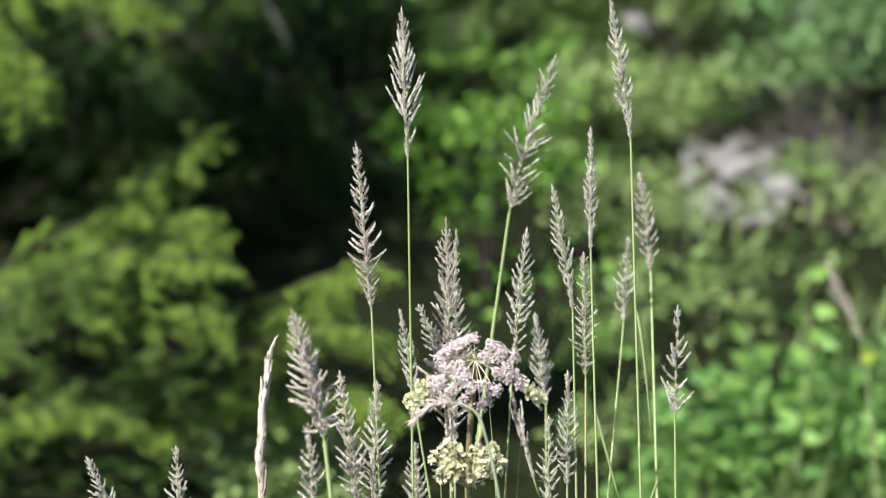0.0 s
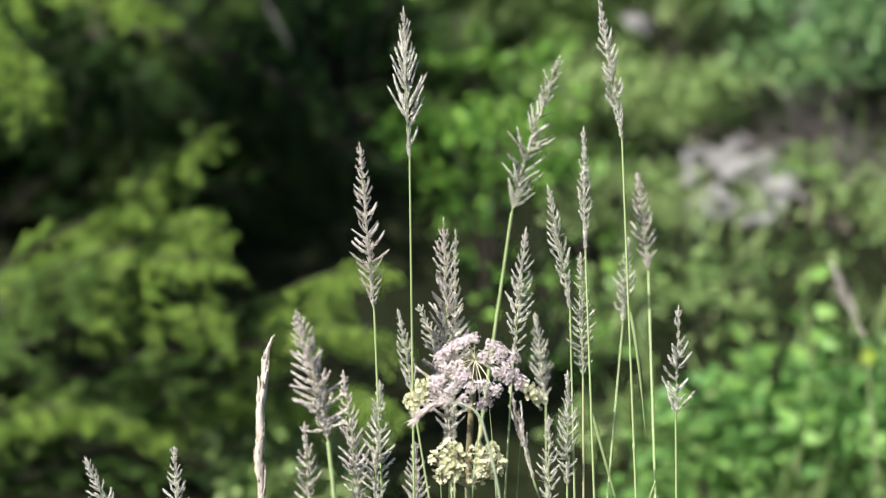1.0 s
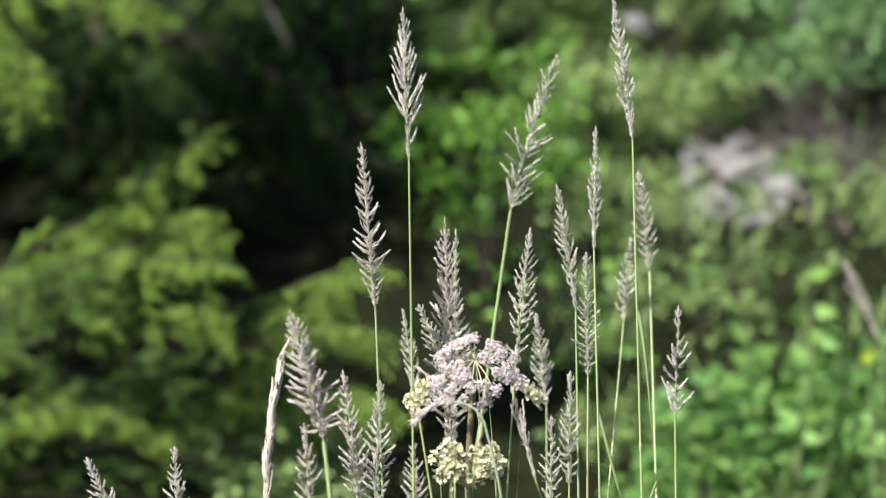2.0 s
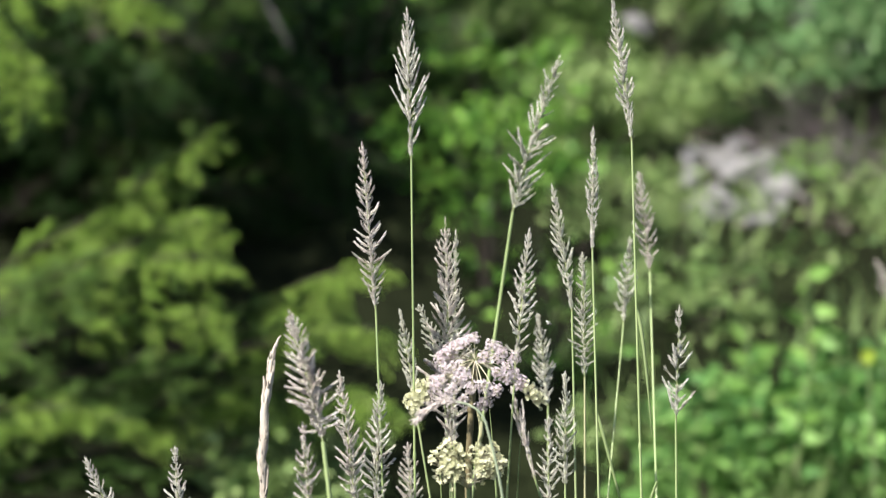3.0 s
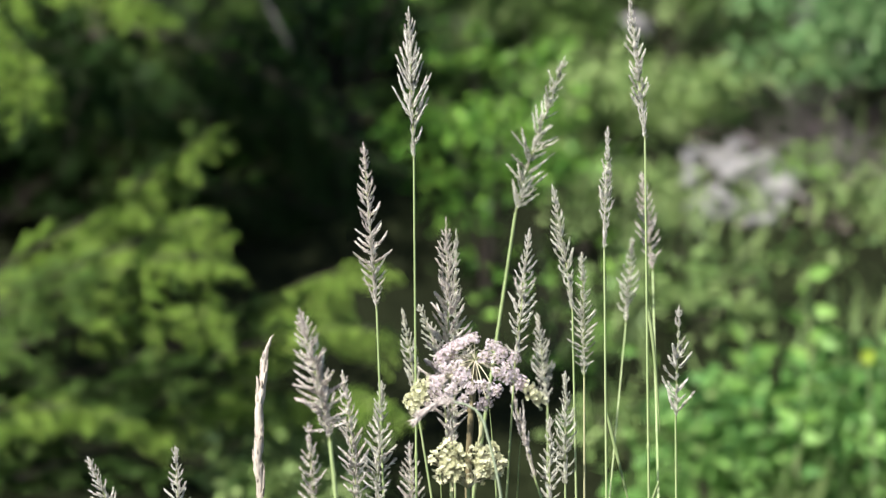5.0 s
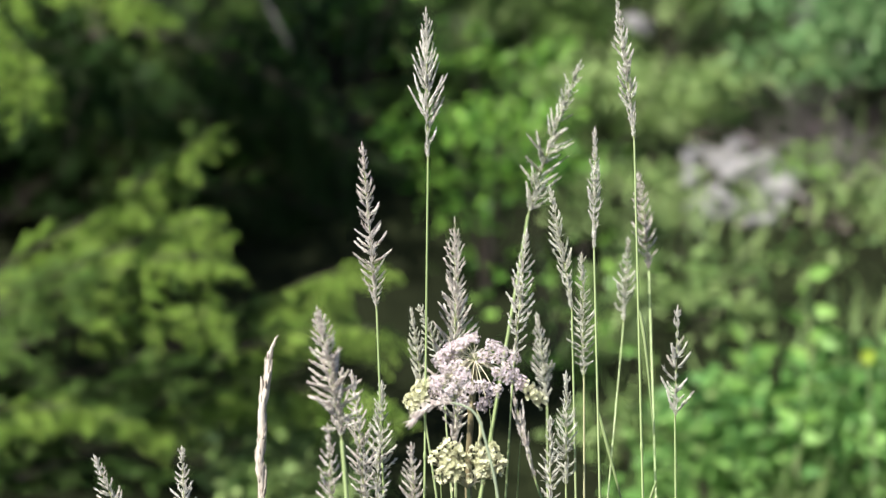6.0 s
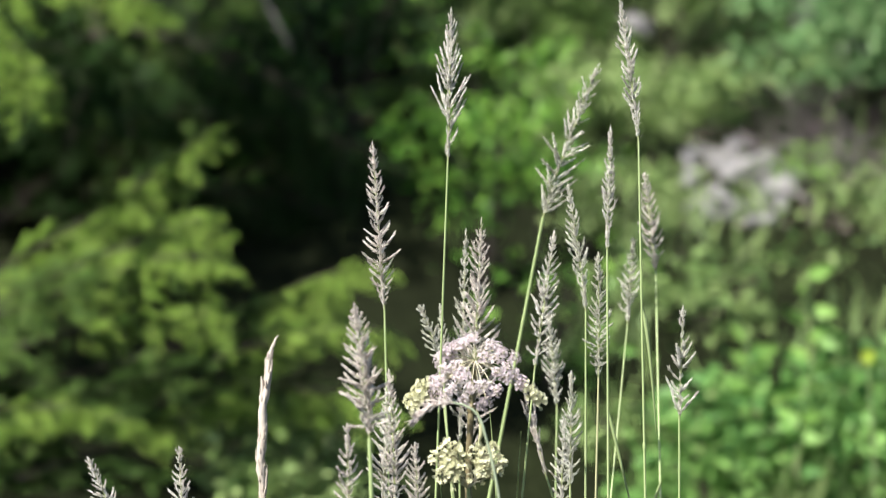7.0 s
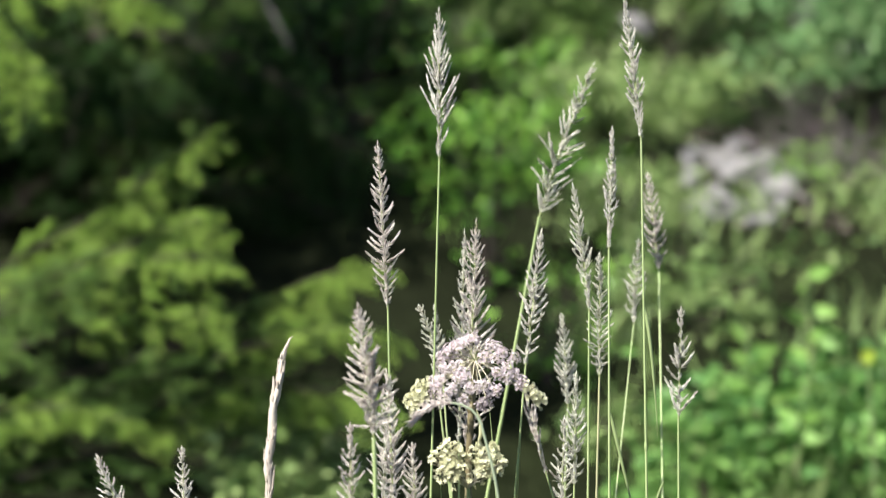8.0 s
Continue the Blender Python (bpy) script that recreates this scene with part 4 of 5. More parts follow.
spruce(0.90, 5.0, 0.20, 0.13, 0.03, 13, "dark spruce seedling added to fill a dark gap on the bank", data=SHADED, whorls=4, per=8)


def dead_limb(tree, points, r):
    sh = Shape()
    off = tree.matrix_basis.translation
    sh.tube([Vector(p) - off for p in points], [r * (1 - 0.18 * i) for i in range(len(points))], 6)
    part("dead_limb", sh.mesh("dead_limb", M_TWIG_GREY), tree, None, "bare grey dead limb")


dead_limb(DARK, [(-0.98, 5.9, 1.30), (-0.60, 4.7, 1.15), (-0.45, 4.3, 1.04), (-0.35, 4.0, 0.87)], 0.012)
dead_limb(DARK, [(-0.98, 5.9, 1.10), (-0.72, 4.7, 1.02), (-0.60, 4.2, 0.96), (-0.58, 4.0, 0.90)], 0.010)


# added out of view: its crown shades the soil behind the umbel
spruce(-1.64, 1.67, 3.8, 0.50, 3.0, 14, "unseen slender spruce with a bare lower trunk, added to shade the bank foot", whorls=7, per=9)


LEAF = np.array([(0, 0, 0), (0.26, 0.08, 0.32), (0, 0, 0.36), (-0.26, 0.08, 0.32), (0.20, 0.02, 0.68), (0, -0.05, 0.72), (-0.20, 0.02, 0.68), (0, -0.16, 1.0)])
LEAF_FACES = [(0, 1, 2), (0, 2, 3), (1, 4, 5), (1, 5, 2), (2, 5, 6), (2, 6, 3), (4, 7, 5), (5, 7, 6)]


def shrub(name, x, y, reach, height, low, n, leaf, m, seed, label, category="shrub", clumps=26, stems=7, slim=1.0):
    """A shrub: bent stems from one foot, and leaves in clumps along and about them."""
    rng = np.random.default_rng(seed)
    z0 = bank(x, y)
    ob = thing(name, x, y, z0, label, category)
    tips = []
    for k in range(stems):
        a = 2 * math.pi * k / stems + rng.uniform(-0.3, 0.3)
        out = reach * rng.uniform(0.35, 0.95)
        top = np.array([math.cos(a) * out, math.sin(a) * out * 0.7, height * rng.uniform(0.55, 1.0)])
        sh = Shape()
        pts = [(top[0] * s**1.6, top[1] * s**1.6, top[2] * s - 0.02 * (1 - s)) for s in (0, 0.25, 0.5, 0.75, 1.0)]
        sh.tube(pts, [0.006, 0.005, 0.004, 0.003, 0.0015], 5)
        part("stem", sh.mesh("stem", M_BARK), ob)
        tips.append(pts)
    at, ax = [], []
    each = max(1, n // clumps)
    for c in range(clumps):
        pts = tips[c % stems]
        s = rng.uniform(low, 1.0) * 4
        k = min(int(s), 3)
        p = np.array(pts[k]) + (np.array(pts[k + 1]) - np.array(pts[k])) * (s - k)
        p = p + rng.normal(0, 1, 3) * np.array([reach, reach * 0.6, height * 0.35]) * 0.30
        p[2] = max(p[2], 0.03)
        q = p + rng.normal(0, 1, (each, 3)) * np.array([1.8, 1.4, 0.7]) * leaf
        q[:, 2] = np.maximum(q[:, 2], 0.01)
        at.append(q)
        d = (q - p) / leaf * 0.6 + rng.normal(0, 0.5, (each, 3)) + np.array([0, -0.5, -0.15])
        ax.append(d)
    at, ax = np.concatenate(at), np.concatenate(ax)
    k = len(at)
    s = leaf * rng.uniform(0.65, 1.25, k)
    sh = Shape()
    sh.many(scattered(LEAF, at, ax, np.stack([s * slim, s, s], 1), rng.normal(1.57, 0.9, k)), LEAF_FACES)
    part("foliage", sh.mesh("foliage", m), ob)
    return ob


shrub("bramble_bush", 0.74, 2.75, 0.32, 0.22, 0.1, 1250, 0.043, M_LEAF, 21, "bright green bramble bush at the foot of the bank", "bush", 64, 9)
shrub("bramble_bush", 1.00, 3.05, 0.28, 0.27, 0.1, 640, 0.043, M_LEAF, 22, "bright green bramble bush at the foot of the bank", "bush", 44, 9)
shrub("leafy_shrub", 0.10, 4.0, 0.20, 0.66, 0.3, 950, 0.027, M_LEAF_DEEP, 23, "deep green leafy shrub under the spruces", "shrub", 28, 6)
shrub("willow_shrub", 1.15, 5.0, 0.50, 0.70, 0.55, 2900, 0.044, M_LEAF_BLUE, 24, "pale bluish-green willow shrub on the bank", "shrub", 44, 8, 0.8)


shrub("leafy_shrub", 0.56, 3.6, 0.28, 0.24, 0.2, 300, 0.034, M_WEED, 26, "low dull green leafy shrub in half shade", "shrub", 13, 7)


shrub("leafy_shrub", 0.46, 4.9, 0.32, 0.40, 0.2, 1300, 0.027, M_WEED, 27, "low olive-green leafy shrub on the bank", "shrub", 22, 7)
shrub("willow_shrub", 1.06, 6.1, 0.28, 0.46, 0.72, 2000, 0.038, M_LEAF_BLUE, 28, "pale bluish-green willow shrub on the bank", "shrub", 30, 7, 0.8)
shrub("leafy_shrub", 0.22, 3.35, 0.20, 0.34, 0.1, 130, 0.03, M_LEAF_DEEP, 31, "sparse deep green leafy shrub in half shade", "shrub", 16, 6)
shrub("leafy_shrub", 1.20, 4.3, 0.30, 0.20, 0.2, 220, 0.032, M_WEED, 29, "dull green leafy shrub on the bank", "shrub", 26, 7)
shrub("leafy_shrub", 1.28, 6.0, 0.36, 0.55, 0.2, 800, 0.04, M_WEED, 32, "olive-green leafy shrub high on the bank", "shrub", 30, 7)
shrub("leafy_shrub", 0.38, 3.0, 0.15, 0.16, 0.2, 280, 0.03, M_WEED, 33, "small dull green leafy shrub at the foot of the bank", "shrub", 7, 5)
shrub("leafy_shrub", 0.89, 4.42, 0.05, 0.18, 0.6, 130, 0.020, M_LEAF_LIME, 34, "small bright green leafy plant beside the stones", "shrub", 8, 4)


shrub("leafy_shrub", -0.28, 2.80, 0.17, 0.16, 0.1, 800, 0.026, M_WEED, 35, "low olive-green leafy shrub under the spruce boughs", "shrub", 18, 7)


shrub("leafy_shrub", -0.26, 4.7, 0.42, 0.85, 0.15, 240, 0.032, M_LEAF_DEEP, 36, "sparse leafy shrub deep among the spruces", "shrub", 80, 9)


shrub("bramble_bush", 0.50, 2.68, 0.15, 0.10, 0.1, 330, 0.036, M_LEAF, 37, "low bright green bramble bush at the foot of the bank", "bush", 18, 7)


shrub("leafy_shrub", 0.44, 4.25, 0.15, 0.25, 0.2, 440, 0.026, M_WEED, 38, "low olive-green leafy shrub beside the heap of stones", "shrub", 16, 7)


def shoot(x, y, top, lean, n, seed, label):
    """A young bramble shoot: one bent stem that carries large leaves towards its tip."""
    rng = np.random.default_rng(seed)
    z0 = bank(x, y)
    ob = thing("bramble_shoot", x, y, z0, label, "bramble", "young bramble shoots")
    pts = [(lean * s * s, -0.02 * s, (top - z0) * s - 0.02 * (1 - s)) for s in (0, 0.25, 0.5, 0.75, 1.0)]
    sh = Shape()
    sh.tube(pts, [0.004, 0.0036, 0.003, 0.0024, 0.0015], 5)
    part("stem", sh.mesh("stem", M_STEM), ob)
    for i in range(n):
        s = 0.55 + 0.45 * (i + 0.5) / n
        a = i * 2.4 + rng.uniform(-0.4, 0.4)
        size = rng.uniform(0.045, 0.065)
        piece = scattered(LEAF, np.array([[lean * s * s, -0.02 * s, (top - z0) * s]]), np.array([[math.cos(a), math.sin(a) * 0.7 - 0.2, rng.uniform(-0.1, 0.5)]]), np.array([size]), rng.normal(1.57, 0.5, 1))
        sh = Shape()
        sh.many(piece, LEAF_FACES)
        part("leaf", sh.mesh("leaf", M_LEAF_LIME), ob)


shoot(0.70, 2.78, 0.43, -0.02, 9, 51, "young bramble shoot with large lime-green leaves")
shoot(0.60, 2.74, 0.33, -0.04, 8, 52, "young bramble shoot with large lime-green leaves")
shoot(0.64, 2.60, 0.25, 0.02, 6, 53, "low young bramble shoot with lime-green leaves")


def rock(x, y, size, seed, up, label, group=""):
    bm = bmesh.new()
    bmesh.ops.create_icosphere(bm, subdivisions=3, radius=1.0)
    for v in bm.verts:
        d = v.co.copy()
        k = 1 + 0.28 * noise.noise(d * 1.3 + Vector((seed, 0, 0))) + 0.10 * noise.noise(d * 3.7 + Vector((0, seed, 0))) + 0.03 * noise.noise(d * 11)
        v.co = Vector((d.x * size[0], d.y * size[1], d.z * size[2])) * k
    me = bpy.data.meshes.new("stone")
    bm.to_mesh(me)
    bm.free()
    me.materials.append(M_ROCK)
    for p in me.polygons:
        p.use_smooth = True
    ob = new("stone", me)
    ob.matrix_basis = pose(x, y, bank(x, y) + size[2] * 0.6 + up, 14 * math.sin(seed * 3), 16 * math.sin(seed), 60 * math.sin(seed * 2))
    tagged(ob, label, "stone", group)


HEAP = random.Random(23)
for i in range(84):
    out, turn = 0.16 * HEAP.random() ** 0.62, HEAP.uniform(0, 6.3)
    a = HEAP.uniform(0.016, 0.032) * (1.2 - 2.0 * out)
    rock(0.755 + out * math.cos(turn), 4.64 + 2.1 * out * math.sin(turn), (a, a * HEAP.uniform(0.7, 1.0), a * HEAP.uniform(0.5, 0.75)), i * 1.7 + 1,
         0.06 * max(0.0, 1 - out / 0.12) * HEAP.random(), "small weathered grey stone in a heap on the bank", "heap of grey stones")
for i, (x, y, a) in enumerate(((0.575, 5.9, 0.06), (1.12, 6.0, 0.07), (1.20, 5.6, 0.06), (0.60, 5.35, 0.04))):
    rock(x, y, (a, a * 0.8, a * 0.7), i * 2.3 + 40, 0.05, "weathered grey stone among the herbs")


def dry_branch(points, r, label):
    """A fallen, bleached branch with a few side twigs, lying on the bank."""
    base = Vector(points[0])
    base.z = bank(base.x, base.y)
    ob = thing("dry_branch", base.x, base.y, base.z, label, "dead branch", "dry branches on the bank")
    P = [Vector((x, y, bank(x, y) + h)) - base for x, y, h in points]
    sh = Shape()
    sh.tube(P, [r * (1 - 0.7 * i / (len(P) - 1)) for i in range(len(P))], 6)
    part("limb", sh.mesh("limb", M_DRY), ob)
    for i in range(1, len(P) - 1):
        sh = Shape()
        d = Vector((0.05 * math.sin(i * 2.3), -0.03, 0.06 + 0.02 * math.cos(i * 3.1)))
        sh.tube([P[i], P[i] + d * 0.6, P[i] + d * 1.4 + Vector((0.02, 0, -0.01))], [r * 0.45, r * 0.35, r * 0.15], 5)
        part("twig", sh.mesh("twig", M_DRY), ob)


for points, r in (([(0.60, 4.45, 0.02), (0.70, 4.48, 0.09), (0.80, 4.55, 0.10), (0.90, 4.6, 0.03)], 0.005),  ([(0.62, 4.65, 0.13), (0.72, 4.55, 0.12), (0.82, 4.45, 0.06), (0.90, 4.38, 0.02)], 0.004)):
    dry_branch(points[::-1], r, "bleached grey dry branch lying over the bank")


def herbs():
    """Short grass and herbs over the bank, thin under the spruces."""
    rng = np.random.default_rng(77)
    n = 70000
    x, y = rng.uniform(-2.2, 2.2, n), rng.uniform(2.5, 8.5, n)
    patch = np.array([noise.noise((a * 2.3, b * 1.6, 4.0)) + 0.9 * noise.noise((a * 7, b * 5, 9.0)) + 0.5 * noise.noise((a * 17, b * 12, 2.0)) for a, b in zip(x, y)])
    keep = rng.uniform(0, 1, n) < np.clip(0.30 + 3.6 * patch, 0.01, 1) * np.where(x > 0.30 - 0.14 * (y - 3), 1.0, 0.0) * np.where(np.hypot(x - 0.58, (y - 3.85) * 0.6) < 0.13, 0.1, 1.0) * np.where(np.hypot(x - 1.0, (y - 3.9) * 0.6) < 0.17, 0.1, 1.0) * np.where((x < 0.55) & (y < 3.35), 0.06, 1.0) * np.where((x > 0.5) & (x < 0.98) & (y > 3.3) & (y < 4.25), 0.22, 1.0) * np.where((x > 0.64) & (x < 1.0) & (y > 4.2) & (y < 5.1), 0.4, 1.0) * np.where(np.hypot((x - 0.82) * 3.5, y - 5.7) < 0.38, 0.04, 1.0) * np.where((x > 0.92) & (y > 4.3) & (y < 5.3), 0.25, 1.0) * np.where(np.hypot(x - 0.98, (y - 5.2) * 0.6) < 0.16, 0.1, 1.0)
    x, y = x[keep], y[keep]
    n = len(x)
    at = np.stack([x, y, [bank(a, b) - 0.005 for a, b in zip(x, y)]], 1)
    ax = np.stack([rng.normal(0, 0.45, n), rng.normal(-0.1, 0.4, n), np.ones(n)], 1)
    piece = np.array([(-0.5, 0, 0), (0.5, 0, 0), (0.38, 0.05, 0.5), (-0.38, 0.05, 0.5), (0, 0.2, 1.0)])
    h = rng.uniform(0.05, 0.17, n)
    sh = Shape()
    w = scattered(piece, at, ax, np.stack([rng.uniform(0.004, 0.012, n), h, h], 1), rng.uniform(0, 6, n))
    k = sh.count
    base = (np.arange(n) * 5)[:, None]
    sh.many(w, [(0, 1, 2, 3)])
    sh.f += (base + np.array([[3, 2, 4]]) + k).tolist()
    sh.s += [0] * n
    ob = new("herbs", sh.mesh("herbs", M_HERB, smooth=False))
    tagged(ob, "short dull green grass and herbs on the bank", "grass", kind="stuff")


herbs()


def leaf_litter():
    """Dead leaves and needles that lie on the bank where little grows."""
    rng = np.random.default_rng(78)
    n = 3600
    x, y = rng.uniform(0.34, 1.9, n), rng.uniform(4.2, 7.5, n)
    at = np.stack([x, y, [bank(a, b) + 0.006 for a, b in zip(x, y)]], 1)
    ax = np.stack([rng.normal(0, 1, n), rng.normal(0, 1, n), rng.normal(0.15, 0.25, n)], 1)
    s = rng.uniform(0.014, 0.04, n)
    sh = Shape()
    sh.many(scattered(LEAF, at, ax, np.stack([s, s, s], 1), rng.normal(0, 0.5, n)), LEAF_FACES)
    tagged(new("leaf_litter", sh.mesh("leaf_litter", M_LITTER, smooth=False)), "brown dead leaves lying on the bank", "leaf litter", kind="stuff")


leaf_litter()


def brushwood(x, y, wide, high, n, seed):
    """A loose heap of dead twigs, lying and leaning over one another."""
    rng = np.random.default_rng(seed)
    sh = Shape()
    for _ in range(n):
        a, r, u = rng.uniform(0, 6.3), wide * math.sqrt(rng.uniform(0, 1)), rng.uniform(0, 6.3)
        px, py = x + r * math.cos(a), y + r * math.sin(a)
        z = bank(px, py) + 0.01 + high * (1 - (r / wide) ** 2) * rng.uniform(0, 1)
        ln = rng.uniform(0.05, 0.15)
        d = Vector((math.cos(u), math.sin(u), rng.normal(0.1, 0.35))) * ln
        side = Vector(rng.normal(0, 0.012, 3))
        thick = rng.uniform(0.0015, 0.0040)
        at = Vector((px, py, z))
        sh.tube([at - d, at + side, at + d], [thick, thick * 0.85, thick * 0.4], 4)
    tagged(new("brushwood", sh.mesh("brushwood", M_BRUSH)), "heap of dead dark grey-brown twigs on the bank", "brushwood", kind="stuff")


brushwood(0.94, 4.80, 0.10, 0.20, 75, 61)
brushwood(1.05, 4.70, 0.08, 0.12, 40, 62)


def yellow_flower(x, y, z):
    z0 = bank(x, y)
    ob = thing("yellow_flower", x, y, z0, "small yellow flower on a thin stem before the brambles", "flower")
    sh = Shape()
    sh.tube([(0.02, 0.01, -0.01), (0.012, 0.006, (z - z0) * 0.5), (0, 0, z - z0)], [0.0016, 0.0013, 0.0010], 5)
    part("stem", sh.mesh("stem", M_STEM), ob)
    sh = Shape()
    for i in range(6):
        q = Matrix.Rotation(i * math.pi / 3, 3, "Y")
        sh.add([tuple(q @ Vector(v)) for v in ((0, -0.002, 0), (0.0045, -0.004, 0.006), (0.004, -0.005, 0.012), (0, -0.0035, 0.0145), (-0.004, -0.005, 0.012), (-0.0045, -0.004, 0.006))], [(0, 1, 2, 3), (0, 3, 4, 5)])
    part("petals", sh.mesh("petals", M_YELLOW), ob, pose(0, 0, z - z0))


yellow_flower(0.727, 2.3, 0.316)


# ---- loose blades and thin stems among the stalks ----
def blade_on(key, points, width):
    """A leaf blade that grows from a stalk and moves with it; points in the plan."""
    ob = REEDS[key][0]
    off = ob.matrix_basis.translation
    part("leaf_blade", blade_mesh([Vector(p) - off for p in points], width), ob)


def lone_blade(x, y, points, width, label):
    ob = thing("grass_leaf", x, y, 0, label, "leaf blade", "loose blades")
    part("blade", blade_mesh([(0, 0, -0.005)] + [Vector(p) - Vector((x, y, 0)) for p in points], width), ob)


blade_on("tall_slim", [(0.1632, -0.0305, 0.568), (0.1700, -0.034, 0.548), (0.1780, -0.032, 0.456)], 0.0032)
blade_on("thin_spike", [(0.1325, 0.0, 0.474), (0.1400, -0.004, 0.446), (0.1640, -0.004, 0.360)], 0.0028)
blade_on("hazy", [(0.2004, 0.14, 0.3941), (0.1948, 0.14, 0.3799), (0.1815, 0.14, 0.3331)], 0.0026)
lone_blade(0.062, -0.02, [(0.058, -0.02, 0.30), (0.041, -0.02, 0.480)], 0.0042, "grey-green grass blade rising beside the umbel stem")
lone_blade(0.058, 0.05, [(0.060, 0.05, 0.30), (0.071, 0.05, 0.452)], 0.0034, "thin green grass blade behind the umbel")
lone_blade(0.010, -0.02, [(0.004, -0.02, 0.30), (-0.003, -0.02, 0.432)], 0.0034, "thin green grass blade under the budding umbel")


def fly():
    ob = thing("fly", 1.2, -0.02, 0.35, "small grey flying insect", "insect")
    sh = Shape()
    sh.tube([(-0.0024, 0, 0), (-0.0018, 0, 0), (0, 0, 0.0002), (0.0012, 0, 0.0002), (0.0016, 0, 0), (0.0023, 0, 0), (0.0026, 0, 0)],
            [0.0002, 0.0007, 0.0010, 0.0009, 0.0006, 0.0007, 0.0002], 8)
    part("body", sh.mesh("body", M_INSECT), ob)
    for s in (1, -1):
        sh = Shape()
        v = [(0.0006, 0, 0.0008), (0.0002, 0.0020, 0.0022), (-0.0010, 0.0042, 0.0030), (-0.0022, 0.0038, 0.0028), (-0.0014, 0.0014, 0.0014)]
        sh.add([(x, y * s, z) for x, y, z in v] + [(x, y * s, z + 0.0001) for x, y, z in v], [(0, 1, 2, 3, 4), (9, 8, 7, 6, 5)])
        part("wing", sh.mesh("wing", M_WING, smooth=False), ob)
    return ob


FLY = fly()


def motions():
    times = (0.0, 0.5, 1.0, 1.5, 3.0, 3.5, 4.0, 4.5, 6.0, 6.5, 7.0, 7.5, 8.0)

    def sway(key, stalk, head):
        ob, top = REEDS[key]
        (x, y, z), (nx, ny, nz) = ob.matrix_basis.translation, top.matrix_basis.translation
        walk(ob, [(t, pose(x, y, z, 0, a, 0)) for t, a in zip(times, stalk)])
        walk(top, [(t, pose(nx, ny, nz, 0, a, 0)) for t, a in zip(times, head)])

    sway("tall_center", (-0.13, 0.12, 0.0, -0.06, 0.12, 0.76, 0.63, 0.0, 1.32, 1.45, 2.77, 3.27, 2.14),
         (-2.2, -2.1, -2.32, -2.28, -1.78, -1.44, -0.97, -2.32, -1.98, -1.79, -1.47, -0.98, -2.15))
    sway("leaning", (-0.2, -0.07, 0.0, -0.14, 0.07, 0.6, 0.4, -0.07, 1.41, 1.21, 2.68, 2.88, 2.35),
         (13.84, 14.02, 14.23, 13.8, 13.88, 14.52, 14.7, 14.32, 14.57, 14.2, 14.45, 14.25, 14.48))
    sway("tall_slim", (0.6, 0.67, 0.0, 0.73, 0.67, 0.24, 0.85, 1.76, 0.85, 0.67, 1.15, 1.27, 1.33),
         (-7.43, -7.17, -7.86, -7.23, -7.17, -7.42, -6.98, -6.5, -6.62, -7.51, -7.29, -7.07, -6.76))
    sway("feathery", (-0.23, -0.16, 0.0, 0.08, 0.15, 0.15, 0.08, 0.23, 0.23, 0.78, 0.93, 1.16, 1.24),
         (-5.01, -5.08, -4.95, -5.01, -4.79, -4.79, -5.32, -4.59, -5.18, -5.13, -4.97, -4.92, -4.71))
    sway("thin_spike", (0.43, 0.64, 0.0, 0.71, 0.57, 0.36, 0.5, 1.84, 0.71, 0.78, 1.78, 1.84, 1.92),
         (-0.58, -0.36, -0.96, -0.03, -0.32, -0.51, -0.22, 0.08, -0.43, -0.53, -0.26, 0.08, -0.43))
    sway("curving", (0.24, 0.56, 0.0, 0.64, 0.16, 0.32, 0.71, 0.32, 0.16, 0.79, 1.43, 2.22, 1.74),
         (-7.37, -7.3, -7.91, -7.0, -6.91, -7.47, -7.05, -6.68, -8.07, -7.51, -7.38, -7.4, -6.9))
    sway("combed", (0.27, 0.53, 0.0, 0.62, 0.17, 0.27, 0.53, 0.17, 0.09, 0.7, 1.59, 2.3, 1.68),
         (-1.28, -1.37, -1.2, -1.4, -1.25, -1.28, -1.37, -1.25, -1.23, -1.42, -1.71, -1.93, -1.73))
    sway("hazy", (0.24, 0.08, 0.0, 0.08, 0.16, -0.08, 0.16, 0.57, 0.08, 0.41, 0.73, 1.62, 1.05),
         (-6.75, -6.59, -6.51, -6.59, -6.67, -6.43, -6.67, -7.08, -6.59, -6.92, -7.24, -8.13, -7.56))
    sway("small_tilted", (0.08, 0.17, 0.0, 0.08, 0.08, 0.08, 0.17, 0.42, 0.08, 0.25, 0.5, 1.16, 1.16),
         (3.03, 1.74, 3.69, 4.81, 4.23, 0.66, 2.94, 3.85, 3.03, 2.86, 3.19, 3.73, 1.95))
    sway("arrow", (-0.09, 0.09, 0.0, -0.09, 0.0, -0.18, 0.0, 0.0, -0.09, 0.09, 0.36, 1.35, 0.27),
         (1.3, 1.59, 1.21, 1.3, 1.65, 0.96, 1.65, 1.65, 1.3, 1.59, 1.32, 2.08, 0.94))
    sway("ladder", (0.0, -0.09, 0.0, 0.26, 0.26, 0.17, 0.26, 0.26, 0.09, 0.87, 2.27, 3.05, 1.31),
         (5.92, 5.31, 5.57, 6.03, 5.66, 5.77, 6.03, 6.03, 5.48, 5.42, 5.79, 6.07, 5.36))
